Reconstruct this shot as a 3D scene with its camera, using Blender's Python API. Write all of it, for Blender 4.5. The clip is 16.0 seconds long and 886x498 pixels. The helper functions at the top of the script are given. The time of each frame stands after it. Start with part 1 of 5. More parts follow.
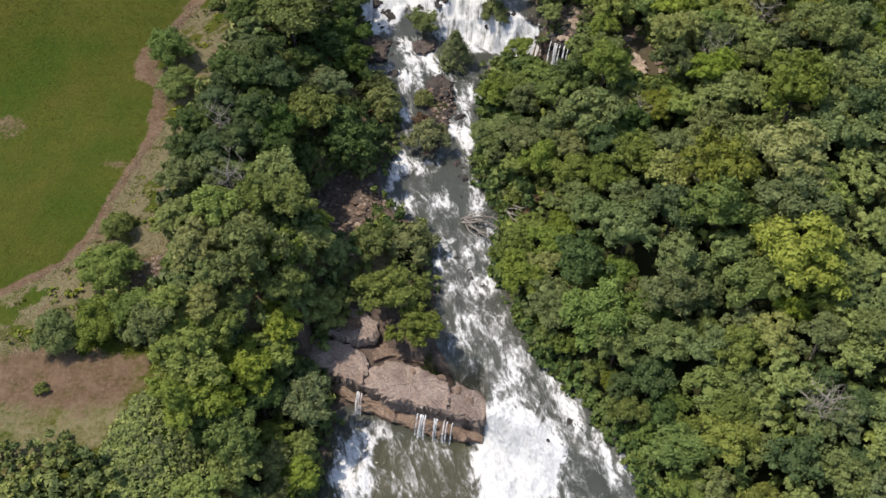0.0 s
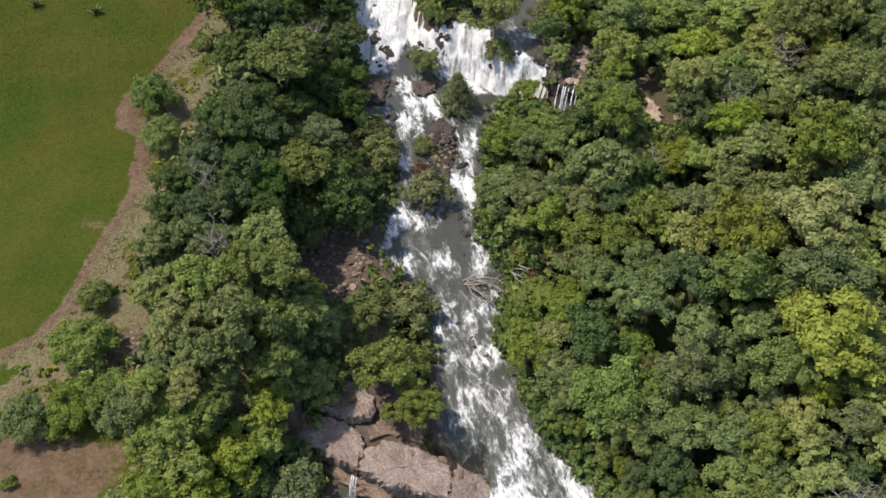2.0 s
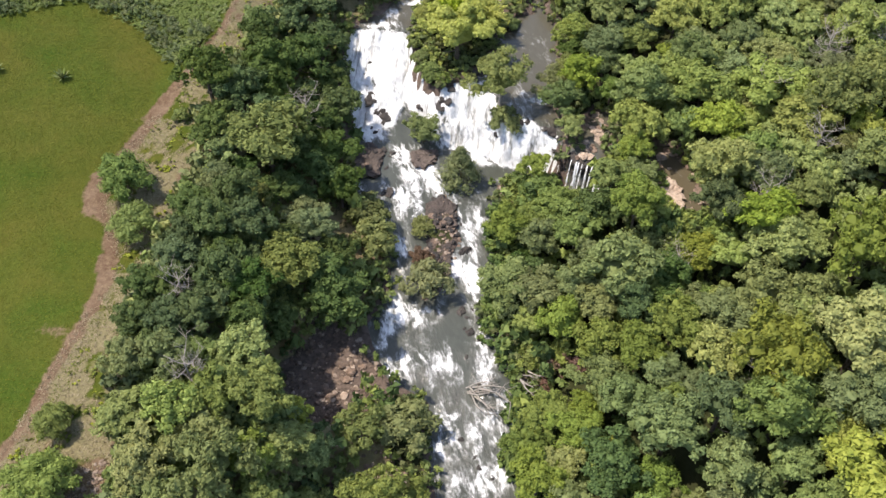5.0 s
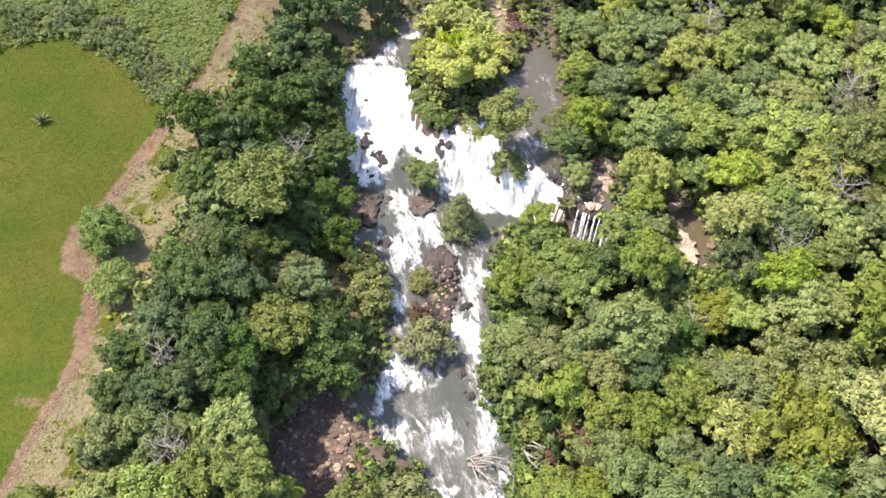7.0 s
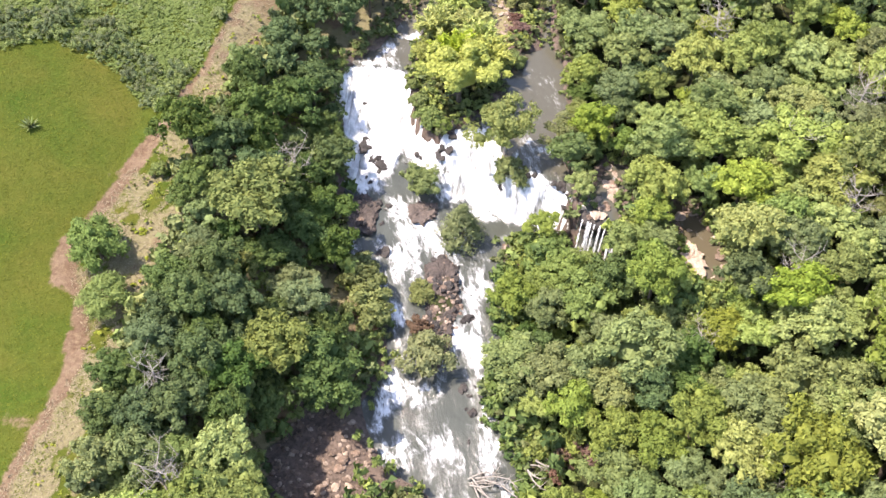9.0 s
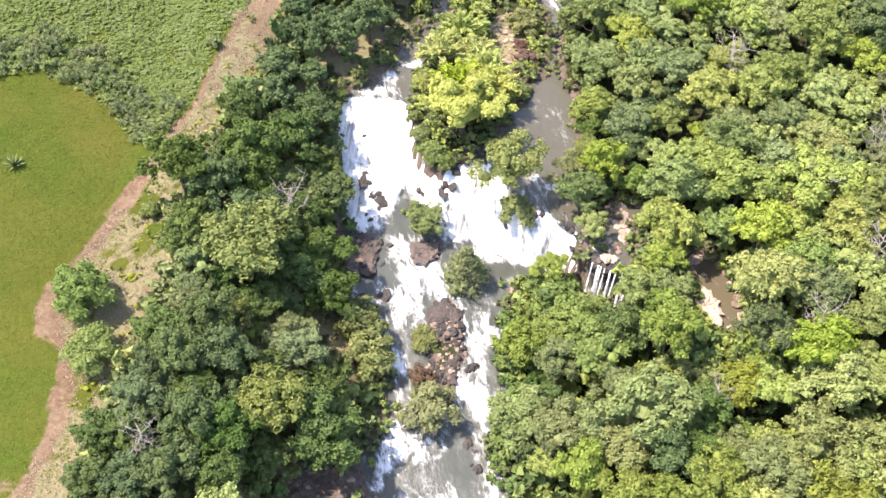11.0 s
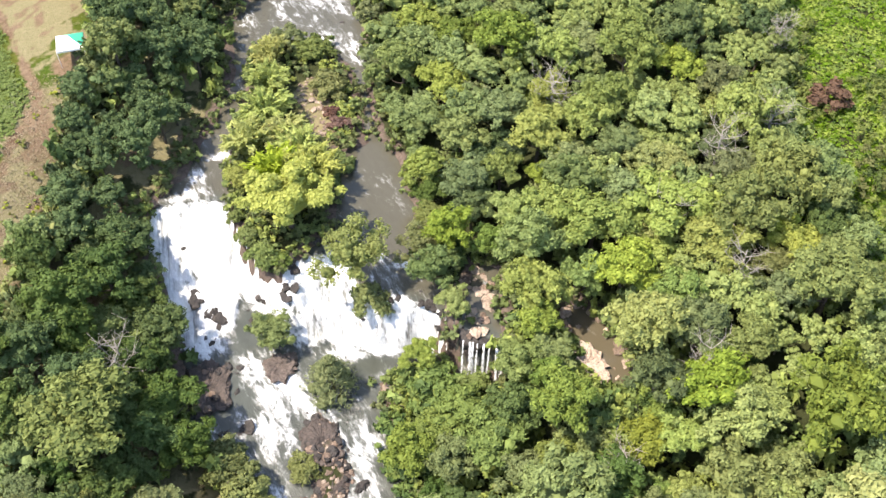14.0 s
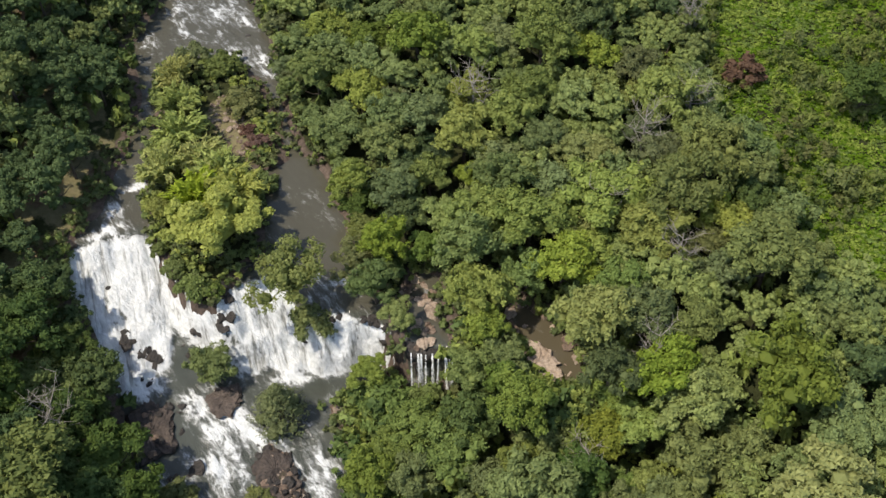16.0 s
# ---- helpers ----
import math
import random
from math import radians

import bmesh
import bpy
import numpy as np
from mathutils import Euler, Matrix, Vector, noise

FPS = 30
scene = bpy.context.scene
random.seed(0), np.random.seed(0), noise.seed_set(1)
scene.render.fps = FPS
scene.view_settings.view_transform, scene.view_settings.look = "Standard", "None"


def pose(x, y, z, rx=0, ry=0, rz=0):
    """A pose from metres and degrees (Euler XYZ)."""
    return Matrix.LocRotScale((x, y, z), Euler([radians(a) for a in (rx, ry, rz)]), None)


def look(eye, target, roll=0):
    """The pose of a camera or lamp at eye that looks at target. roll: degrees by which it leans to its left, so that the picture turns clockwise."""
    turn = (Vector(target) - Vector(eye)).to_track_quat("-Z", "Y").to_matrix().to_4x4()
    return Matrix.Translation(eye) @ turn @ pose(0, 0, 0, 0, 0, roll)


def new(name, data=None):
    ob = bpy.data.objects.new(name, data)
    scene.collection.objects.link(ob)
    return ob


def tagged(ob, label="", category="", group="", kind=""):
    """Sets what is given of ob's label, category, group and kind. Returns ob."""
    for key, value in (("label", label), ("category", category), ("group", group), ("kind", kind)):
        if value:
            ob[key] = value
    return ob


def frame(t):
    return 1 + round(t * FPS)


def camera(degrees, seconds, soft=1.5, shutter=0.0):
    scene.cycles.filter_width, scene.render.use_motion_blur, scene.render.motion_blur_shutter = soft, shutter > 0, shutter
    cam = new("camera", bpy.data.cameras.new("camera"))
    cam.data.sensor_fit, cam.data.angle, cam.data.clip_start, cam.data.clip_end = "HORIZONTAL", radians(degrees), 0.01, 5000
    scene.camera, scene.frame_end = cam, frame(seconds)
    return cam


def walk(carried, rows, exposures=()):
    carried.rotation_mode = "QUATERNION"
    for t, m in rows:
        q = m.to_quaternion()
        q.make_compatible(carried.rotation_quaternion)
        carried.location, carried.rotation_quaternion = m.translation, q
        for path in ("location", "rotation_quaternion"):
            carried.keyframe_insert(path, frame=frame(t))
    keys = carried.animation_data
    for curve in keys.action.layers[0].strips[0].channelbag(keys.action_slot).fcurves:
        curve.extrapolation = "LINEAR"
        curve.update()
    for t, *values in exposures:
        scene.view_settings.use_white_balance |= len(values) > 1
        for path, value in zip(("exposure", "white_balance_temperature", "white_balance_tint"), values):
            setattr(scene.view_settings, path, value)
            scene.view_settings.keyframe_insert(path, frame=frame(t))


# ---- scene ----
cam = camera(50.88, 16.0, soft=1.5)
PATH = [
    (0, (0.00, -0.00, 89.70), (-0.29, 67.98, 16.36), -0.15),
    (0.5, (0.13, 2.68, 89.78), (-0.30, 70.54, 16.32), -0.22),
    (1, (0.19, 5.42, 89.81), (-0.34, 73.11, 16.22), -0.28),
    (1.5, (0.17, 8.16, 89.86), (-0.39, 75.72, 16.13), -0.30),
    (2, (0.12, 10.92, 89.96), (-0.42, 78.29, 16.06), -0.27),
    (2.5, (0.09, 13.61, 89.96), (-0.46, 80.85, 15.94), -0.26),
    (3, (-0.02, 16.32, 90.04), (-0.50, 83.39, 15.87), -0.18),
    (3.5, (-0.20, 18.97, 90.10), (-0.55, 85.89, 15.80), -0.11),
    (4, (-0.23, 21.60, 90.06), (-0.57, 88.42, 15.66), -0.06),
    (4.5, (-0.24, 24.26, 90.15), (-0.60, 90.90, 15.59), -0.04),
    (7, (-0.41, 35.69, 90.51), (-0.61, 101.73, 15.42), 0.25),
    (7.5, (-0.50, 36.68, 90.42), (-0.66, 102.64, 15.26), 0.24),
    (8, (-0.53, 37.42, 90.30), (-0.68, 102.87, 14.69), 0.27),
    (10.5, (-1.17, 44.46, 90.11), (-1.04, 109.08, 13.80), 0.55),
    (11, (-1.36, 46.29, 90.07), (-1.11, 110.82, 13.69), 0.63),
    (11.5, (-1.35, 48.30, 90.09), (-0.24, 112.71, 13.61), 0.56),
    (12, (-1.26, 50.52, 90.20), (2.05, 114.64, 13.54), 0.32),
    (12.5, (-1.29, 52.69, 90.12), (4.90, 116.57, 13.44), 0.15),
    (13, (-1.33, 54.75, 89.87), (8.76, 118.31, 13.33), 0.01),
    (13.5, (-1.35, 56.92, 89.70), (12.21, 120.18, 13.45), -0.11),
    (14, (-1.35, 58.78, 89.74), (16.18, 120.95, 13.41), -0.23),
    (14.5, (-1.37, 60.22, 89.70), (20.37, 120.87, 13.23), -0.38),
    (15, (-1.56, 61.28, 89.73), (23.52, 120.36, 13.04), -0.36),
    (15.5, (-2.00, 61.81, 89.57), (23.56, 120.63, 12.85), -0.10),
    (16, (-2.29, 61.84, 89.49), (23.28, 120.37, 12.54), 0.02),
]
EXPOSURE = [(0.0, 0.71, 7250, 15), (3.5, 0.96, 7250, 15), (7.0, 1.87, 7250, 19), (11.0, 2.25, 7250, 21), (13.0, 2.41, 7250, 20), (13.6, 2.29, 7250, 18), (14.0, 1.93, 7350, 15), (14.5, 1.57, 7350, 14), (15.0, 1.21, 7350, 12), (16.0, 0.74, 7350, 11)]
walk(cam, [(t, look(eye, target, roll)) for t, eye, target, roll in PATH], EXPOSURE)

# ---- world and sun ----
SUN_AZ, SUN_EL = radians(-80), radians(61)      # azimuth from +y, clockwise positive
world = bpy.data.worlds.new("sky")
scene.world = world
world.use_nodes = True
wn = world.node_tree
sky = wn.nodes.new("ShaderNodeTexSky")
sky.sky_type, sky.sun_disc = "NISHITA", False
sky.sun_elevation, sky.sun_rotation = SUN_EL, SUN_AZ
wn.links.new(sky.outputs[0], wn.nodes["Background"].inputs[0])
wn.nodes["Background"].inputs[1].default_value = 0.15
sun = new("sun", bpy.data.lights.new("sun", "SUN"))
sun.data.energy, sun.data.angle, sun.data.color = 2.9, radians(0.6), (1.0, 0.96, 0.9)
SUN_FROM = Vector((math.sin(SUN_AZ) * math.cos(SUN_EL), math.cos(SUN_AZ) * math.cos(SUN_EL), math.sin(SUN_EL)))
sun.matrix_world = look(SUN_FROM * 300, (0, 0, 0))


# ---- materials ----
def material(name, rough=0.8, metal=0.0, spec=0.3):
    m = bpy.data.materials.new(name)
    m.use_nodes = True
    b = m.node_tree.nodes["Principled BSDF"]
    b.inputs["Roughness"].default_value, b.inputs["Metallic"].default_value = rough, metal
    b.inputs["Specular IOR Level"].default_value = spec
    return m, m.node_tree, b


def node(nt, kind, **inputs):
    n = nt.nodes.new(kind)
    for k, v in inputs.items():
        n.inputs[k.replace("_", " ")].default_value = v
    return n


def noise_tex(nt, scale, detail=4.0, rough=0.6, vector=None):
    n = node(nt, "ShaderNodeTexNoise", Scale=scale, Detail=detail, Roughness=rough)
    if vector is None:
        vector = nt.nodes.new("ShaderNodeTexCoord").outputs["Object"]
    nt.links.new(vector, n.inputs["Vector"])
    return n


def ramp(nt, fac, stops):
    r = nt.nodes.new("ShaderNodeValToRGB")
    e = r.color_ramp.elements
    while len(e) < len(stops):
        e.new(0.5)
    for el, (p, c) in zip(e, stops):
        el.position, el.color = p, (*c, 1)
    nt.links.new(fac, r.inputs[0])
    return r


def mix(nt, fac, a, b, how="MIX"):
    m = nt.nodes.new("ShaderNodeMix")
    m.data_type, m.blend_type = "RGBA", how
    for sock, v in ((m.inputs[0], fac), (m.inputs[6], a), (m.inputs[7], b)):
        if isinstance(v, (int, float)):
            sock.default_value = v
        elif isinstance(v, tuple):
            sock.default_value = (*v, 1)
        else:
            nt.links.new(v, sock)
    return m.outputs[2]


def bump(nt, b, height, strength=0.5, distance=0.1):
    n = node(nt, "ShaderNodeBump", Strength=strength, Distance=distance)
    nt.links.new(height, n.inputs["Height"])
    nt.links.new(n.outputs[0], b.inputs["Normal"])


def attr(nt, name):
    a = nt.nodes.new("ShaderNodeAttribute")
    a.attribute_name = name
    return a.outputs["Fac"]


def math_node(nt, op, a, b=0.0, clamp=False):
    n = nt.nodes.new("ShaderNodeMath")
    n.operation, n.use_clamp = op, clamp
    for sock, v in zip(n.inputs, (a, b)):
        if isinstance(v, (int, float)):
            sock.default_value = v
        else:
            nt.links.new(v, sock)
    return n.outputs[0]


def leaf_material(name, dark, light, translucent=0.3, vary=0.5):
    m, nt, b = material(name, 0.7, spec=0.15)
    info = nt.nodes.new("ShaderNodeObjectInfo")
    geo = nt.nodes.new("ShaderNodeNewGeometry")
    blot = noise_tex(nt, 0.9, 3.0)
    f = math_node(nt, "ADD", math_node(nt, "MULTIPLY", geo.outputs["Random Per Island"], 0.75), math_node(nt, "MULTIPLY", blot.outputs[0], 0.3))
    c = mix(nt, f, dark, light)
    hsv = node(nt, "ShaderNodeHueSaturation")
    r = info.outputs["Random"]
    nt.links.new(math_node(nt, "MULTIPLY_ADD", r, 0.035), hsv.inputs["Hue"])
    hsv.inputs["Hue"].links[0].from_node.inputs[2].default_value = 0.481
    second = math_node(nt, "FRACT", math_node(nt, "MULTIPLY", r, 7.31))
    val = math_node(nt, "MULTIPLY_ADD", second, vary)
    val.node.inputs[2].default_value = 1.0 - vary / 2
    nt.links.new(val, hsv.inputs["Value"])
    third = math_node(nt, "MULTIPLY_ADD", math_node(nt, "FRACT", math_node(nt, "MULTIPLY", r, 23.7)), 0.3)
    third.node.inputs[2].default_value = 0.8
    nt.links.new(third, hsv.inputs["Saturation"])
    nt.links.new(c, hsv.inputs["Color"])
    nt.links.new(hsv.outputs[0], b.inputs["Base Color"])
    t = nt.nodes.new("ShaderNodeBsdfTranslucent")
    nt.links.new(hsv.outputs[0], t.inputs[0])
    mixed = nt.nodes.new("ShaderNodeMixShader")
    mixed.inputs[0].default_value = translucent
    nt.links.new(b.outputs[0], mixed.inputs[1])
    nt.links.new(t.outputs[0], mixed.inputs[2])
    nt.links.new(mixed.outputs[0], nt.nodes["Material Output"].inputs[0])
    return m


LEAF_MID = leaf_material("leaf_mid_green", (0.08, 0.116, 0.029), (0.182, 0.238, 0.06), 0.25, 0.26)
LEAF_DARK = leaf_material("leaf_dark_green", (0.04, 0.069, 0.02), (0.09, 0.138, 0.037), 0.22, 0.22)
LEAF_LIGHT = leaf_material("leaf_light_green", (0.122, 0.166, 0.031), (0.272, 0.322, 0.07), 0.28, 0.2)
LEAF_YELLOW = leaf_material("leaf_yellow_green", (0.2, 0.235, 0.013), (0.43, 0.45, 0.03), 0.35, vary=0.2)
LEAF_BAMBOO = leaf_material("leaf_bamboo_green", (0.18, 0.225, 0.034), (0.39, 0.43, 0.085), 0.35, vary=0.2)
LEAF_OLIVE = leaf_material("leaf_olive_green", (0.078, 0.102, 0.022), (0.182, 0.22, 0.05), 0.25, vary=0.25)
LEAF_GREY = leaf_material("leaf_grey_green", (0.07, 0.1, 0.032), (0.17, 0.212, 0.07), 0.25, 0.25)
LEAF_DRY = leaf_material("leaf_dry_olive", (0.087, 0.108, 0.034), (0.187, 0.209, 0.075))
LEAF_WEED = leaf_material("leaf_weed_green", (0.062, 0.113, 0.008), (0.13, 0.195, 0.018), 0.3, 0.1)
LEAF_RED = leaf_material("leaf_dry_red", (0.1, 0.058, 0.04), (0.181, 0.112, 0.071))


def bark_material(name, a, b_):
    m, nt, b = material(name, 0.9)
    n = noise_tex(nt, 6.0, 5.0)
    nt.links.new(ramp(nt, n.outputs[0], [(0.3, a), (0.7, b_)]).outputs[0], b.inputs["Base Color"])
    bump(nt, b, n.outputs[0], 0.6, 0.05)
    return m


BARK = bark_material("bark_brown", (0.043, 0.032, 0.022), (0.115, 0.094, 0.072))
BARK_PALE = bark_material("bark_pale", (0.144, 0.13, 0.108), (0.302, 0.281, 0.245))


def ground_material():
    m, nt, b = material("earth_and_grass", 0.95, spec=0.1)
    fine = noise_tex(nt, 2.2, 8.0, 0.75)
    wide = noise_tex(nt, 0.09, 4.0)
    mid = noise_tex(nt, 0.5, 5.0)
    grass = mix(nt, ramp(nt, fine.outputs[0], [(0.3, (0, 0, 0)), (0.7, (1, 1, 1))]).outputs[0], (0.022, 0.044, 0.004), (0.054, 0.084, 0.01))
    grass = mix(nt, ramp(nt, wide.outputs[0], [(0.38, (0, 0, 0)), (0.64, (1, 1, 1))]).outputs[0], grass, mix(nt, fine.outputs[0], (0.04, 0.05, 0.006), (0.1, 0.096, 0.018)))
    dirt = mix(nt, ramp(nt, mid.outputs[0], [(0.35, (0, 0, 0)), (0.65, (1, 1, 1))]).outputs[0], (0.088, 0.052, 0.032), (0.146, 0.101, 0.067))
    dirt = mix(nt, ramp(nt, fine.outputs[0], [(0.46, (0, 0, 0)), (0.66, (0.75, 0.75, 0.75))]).outputs[0], dirt, (0.187, 0.144, 0.086))
    dirt = mix(nt, ramp(nt, fine.outputs[0], [(0.3, (0.6, 0.6, 0.6)), (0.42, (0, 0, 0))]).outputs[0], dirt, (0.065, 0.054, 0.022))
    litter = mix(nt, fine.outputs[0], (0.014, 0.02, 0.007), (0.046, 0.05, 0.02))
    straw = mix(nt, fine.outputs[0], (0.086, 0.086, 0.032), (0.238, 0.202, 0.122))
    stone = mix(nt, mid.outputs[0], (0.07, 0.052, 0.042), (0.165, 0.128, 0.104))
    stone = mix(nt, ramp(nt, fine.outputs[0], [(0.45, (0, 0, 0)), (0.7, (1, 1, 1))]).outputs[0], stone, (0.036, 0.029, 0.023))
    ragged = math_node(nt, "ADD", math_node(nt, "MULTIPLY", math_node(nt, "SUBTRACT", mid.outputs[0], 0.5), 0.9), math_node(nt, "MULTIPLY", math_node(nt, "SUBTRACT", fine.outputs[0], 0.5), 1.1))

    def patch(name):
        return ramp(nt, math_node(nt, "ADD", attr(nt, name), ragged), [(0.3, (0, 0, 0)), (0.7, (1, 1, 1))]).outputs[0]

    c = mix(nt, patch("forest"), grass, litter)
    c = mix(nt, patch("straw"), c, straw)
    c = mix(nt, patch("dirt"), c, dirt)
    c = mix(nt, patch("rock"), c, stone)
    nt.links.new(c, b.inputs["Base Color"])
    bump(nt, b, fine.outputs[0], 0.8, 0.25)
    return m


def water_material():
    m, nt, b = material("river_water", 0.12, spec=0.28)

    def vec(name):
        a = nt.nodes.new("ShaderNodeAttribute")
        a.attribute_name = name
        return a.outputs["Vector"]

    v, down = vec("flow"), vec("down")
    foam, fall = attr(nt, "foam"), attr(nt, "fall")
    clump = noise_tex(nt, 0.3, 2.0, 0.5, v)
    clump.inputs["Distortion"].default_value = 0.3
    curl = noise_tex(nt, 0.7, 9.0, 0.72, v)
    curl.inputs["Distortion"].default_value = 0.3
    fine = noise_tex(nt, 3.4, 6.0, 0.75, v)
    crest = noise_tex(nt, 0.6, 7.0, 0.66, v)
    crest.inputs["Distortion"].default_value = 0.4
    ridge = math_node(nt, "MULTIPLY_ADD", crest.outputs[0], 6.5)
    ridge.node.inputs[2].default_value = -3.25
    ridge = math_node(nt, "MAXIMUM", math_node(nt, "SUBTRACT", 1.0, math_node(nt, "ABSOLUTE", ridge)), 0.0)
    strand = noise_tex(nt, 1.3, 6.0, 0.7, down)
    comb = noise_tex(nt, 1.6, 7.0, 0.72, vec("comb"))
    comb.inputs["Distortion"].default_value = 0.8
    k = math_node(nt, "ADD", math_node(nt, "MULTIPLY", curl.outputs[0], 0.5), math_node(nt, "MULTIPLY", comb.outputs[0], 0.24))
    k = math_node(nt, "ADD", k, math_node(nt, "MULTIPLY", clump.outputs[0], 0.3))
    k = math_node(nt, "ADD", k, math_node(nt, "MULTIPLY", fine.outputs[0], 0.08))
    k = math_node(nt, "ADD", k, math_node(nt, "MULTIPLY", ridge, 0.16))
    k = math_node(nt, "MULTIPLY_ADD", k, 2.6)
    k.node.inputs[2].default_value = -1.1
    k = math_node(nt, "ADD", k, math_node(nt, "SUBTRACT", foam, 0.5))
    mask = ramp(nt, k, [(0.38, (0, 0, 0)), (0.5, (0.07, 0.07, 0.07)), (0.64, (0.3, 0.3, 0.3)), (0.76, (0.85, 0.85, 0.85)), (0.9, (1, 1, 1))])
    deep = mix(nt, curl.outputs[0], (0.026, 0.03, 0.024), (0.082, 0.09, 0.076))
    deep = mix(nt, attr(nt, "mud"), deep, (0.078, 0.066, 0.042))
    deep = mix(nt, attr(nt, "pool"), deep, (0.05, 0.05, 0.024))
    white = mix(nt, ramp(nt, fine.outputs[0], [(0.35, (0, 0, 0)), (0.65, (1, 1, 1))]).outputs[0], (0.5, 0.53, 0.53), (0.76, 0.78, 0.78))
    gap = math_node(nt, "MULTIPLY", ramp(nt, strand.outputs[0], [(0.36, (1, 1, 1)), (0.47, (0, 0, 0))]).outputs[0], fall)
    white = mix(nt, math_node(nt, "MULTIPLY", gap, 0.85), white, (0.16, 0.165, 0.15))
    c = mix(nt, mask.outputs[0], deep, white)
    nt.links.new(c, b.inputs["Base Color"])
    nt.links.new(math_node(nt, "MULTIPLY_ADD", mask.outputs[0], 0.6), b.inputs["Roughness"])
    b.inputs["Roughness"].links[0].from_node.inputs[2].default_value = 0.12
    bump(nt, b, math_node(nt, "ADD", math_node(nt, "MULTIPLY", k, math_node(nt, "MULTIPLY", foam, 1.3)), math_node(nt, "MULTIPLY", math_node(nt, "MULTIPLY", strand.outputs[0], fall), 1.5)), 0.8, 0.3)
    return m


def rock_material(name, a, b_, dark):
    m, nt, b = material(name, 0.75, spec=0.35)
    n = noise_tex(nt, 0.7, 6.0, 0.65)
    f = noise_tex(nt, 4.0, 6.0, 0.7)
    info = nt.nodes.new("ShaderNodeObjectInfo")
    c = mix(nt, ramp(nt, n.outputs[0], [(0.35, (0, 0, 0)), (0.65, (1, 1, 1))]).outputs[0], a, b_)
    c = mix(nt, ramp(nt, f.outputs[0], [(0.4, (0, 0, 0)), (0.75, (1, 1, 1))]).outputs[0], c, dark)
    hsv = node(nt, "ShaderNodeHueSaturation")
    val = math_node(nt, "MULTIPLY_ADD", info.outputs["Random"], 0.5)
    val.node.inputs[2].default_value = 0.75
    nt.links.new(val, hsv.inputs["Value"])
    nt.links.new(c, hsv.inputs["Color"])
    nt.links.new(hsv.outputs[0], b.inputs["Base Color"])
    bump(nt, b, math_node(nt, "ADD", n.outputs[0], f.outputs[0]), 0.7, 0.2)
    return m


GROUND = ground_material()
WATER = water_material()
ROCK = rock_material("river_rock", (0.144, 0.094, 0.065), (0.259, 0.194, 0.144), (0.065, 0.05, 0.04))
ROCK_DARK = rock_material("wet_dark_rock", (0.027, 0.025, 0.023), (0.066, 0.056, 0.048), (0.014, 0.013, 0.013))
ROCK_PALE = rock_material("pale_rock", (0.288, 0.216, 0.158), (0.418, 0.346, 0.274), (0.158, 0.115, 0.086))

# ---- plan: banks, levels and terrain ----
rng = np.random.default_rng(7)


def smooth(x):
    x = np.clip(x, 0, 1)
    return x * x * (3 - 2 * x)


def value_noise(x, y, seed):
    xi, yi = np.floor(x).astype(np.int64), np.floor(y).astype(np.int64)
    fx, fy = smooth(x - xi), smooth(y - yi)

    def h(a, b):
        n = (a * 374761393 + b * 668265263 + seed * 974634777) & 0x7FFFFFFF
        n = ((n ^ (n >> 13)) * 1274126177) & 0x7FFFFFFF
        return ((n ^ (n >> 16)) & 0xFFFF) / 65535.0

    return (h(xi, yi) * (1 - fx) + h(xi + 1, yi) * fx) * (1 - fy) + (h(xi, yi + 1) * (1 - fx) + h(xi + 1, yi + 1) * fx) * fy


def fbm(x, y, seed, octaves=4):
    out, amp, tot = 0, 1.0, 0
    for o in range(octaves):
        out, tot = out + amp * value_noise(x * 2**o, y * 2**o, seed + o), tot + amp
        amp *= 0.5
    return out / tot - 0.5


BANK_L = [(-16, -200), (-15, 25), (-13.5, 46), (-12.4, 52), (-12, 57), (-9, 58.6), (-3, 57.2), (3.2, 55), (4.2, 57), (1, 59.5), (-0.8, 62.5), (-0.8, 66), (-1.6, 71), (-2.4, 76), (-2, 79.5),
          (-6.5, 82), (-8, 86), (-8.6, 89), (-6.6, 92), (-6.6, 96), (-7, 99), (-9.5, 103), (-12.3, 107), (-12.3, 114), (-12.6, 121), (-13.6, 128), (-13.5, 133), (-9, 137.3), (-6.2, 142.4), (-3.6, 147.5), (-1, 154), (-0.6, 163), (6, 172), (10, 190), (16, 230), (40, 500)]
BANK_R = [(20, -200), (24, 25), (20, 46), (17, 52), (14, 57), (11, 61), (9, 65), (7.5, 68.6), (6.4, 73), (7.3, 80), (6.2, 85), (4.3, 88), (3.7, 91), (6.2, 95), (5.1, 98.8), (5.4, 106), (6.5, 108.6), (12.5, 109.5),
          (14.3, 113), (13, 117), (13.4, 121), (14, 126), (14.3, 134), (13, 138), (13.4, 145), (15, 151), (15.6, 158), (16.4, 168), (22, 190), (27, 230), (52, 500)]
ISLAND = [(-3.4, 121.5), (-1.4, 120), (2, 122.6), (5.6, 124.6), (6.6, 130), (7.6, 135.5), (11.6, 136.8), (12.6, 143), (12.8, 151), (10.5, 155), (8.2, 157), (3, 158.5), (0.6, 155), (-1.5, 147), (-4.3, 138), (-5, 130)]
ISLET = [(-3.2, 91), (-3.6, 95.5), (-2.6, 99), (-1.9, 104.5), (-0.6, 106.4), (0.6, 104.4), (1.3, 100), (0.3, 96), (-1.0, 92)]
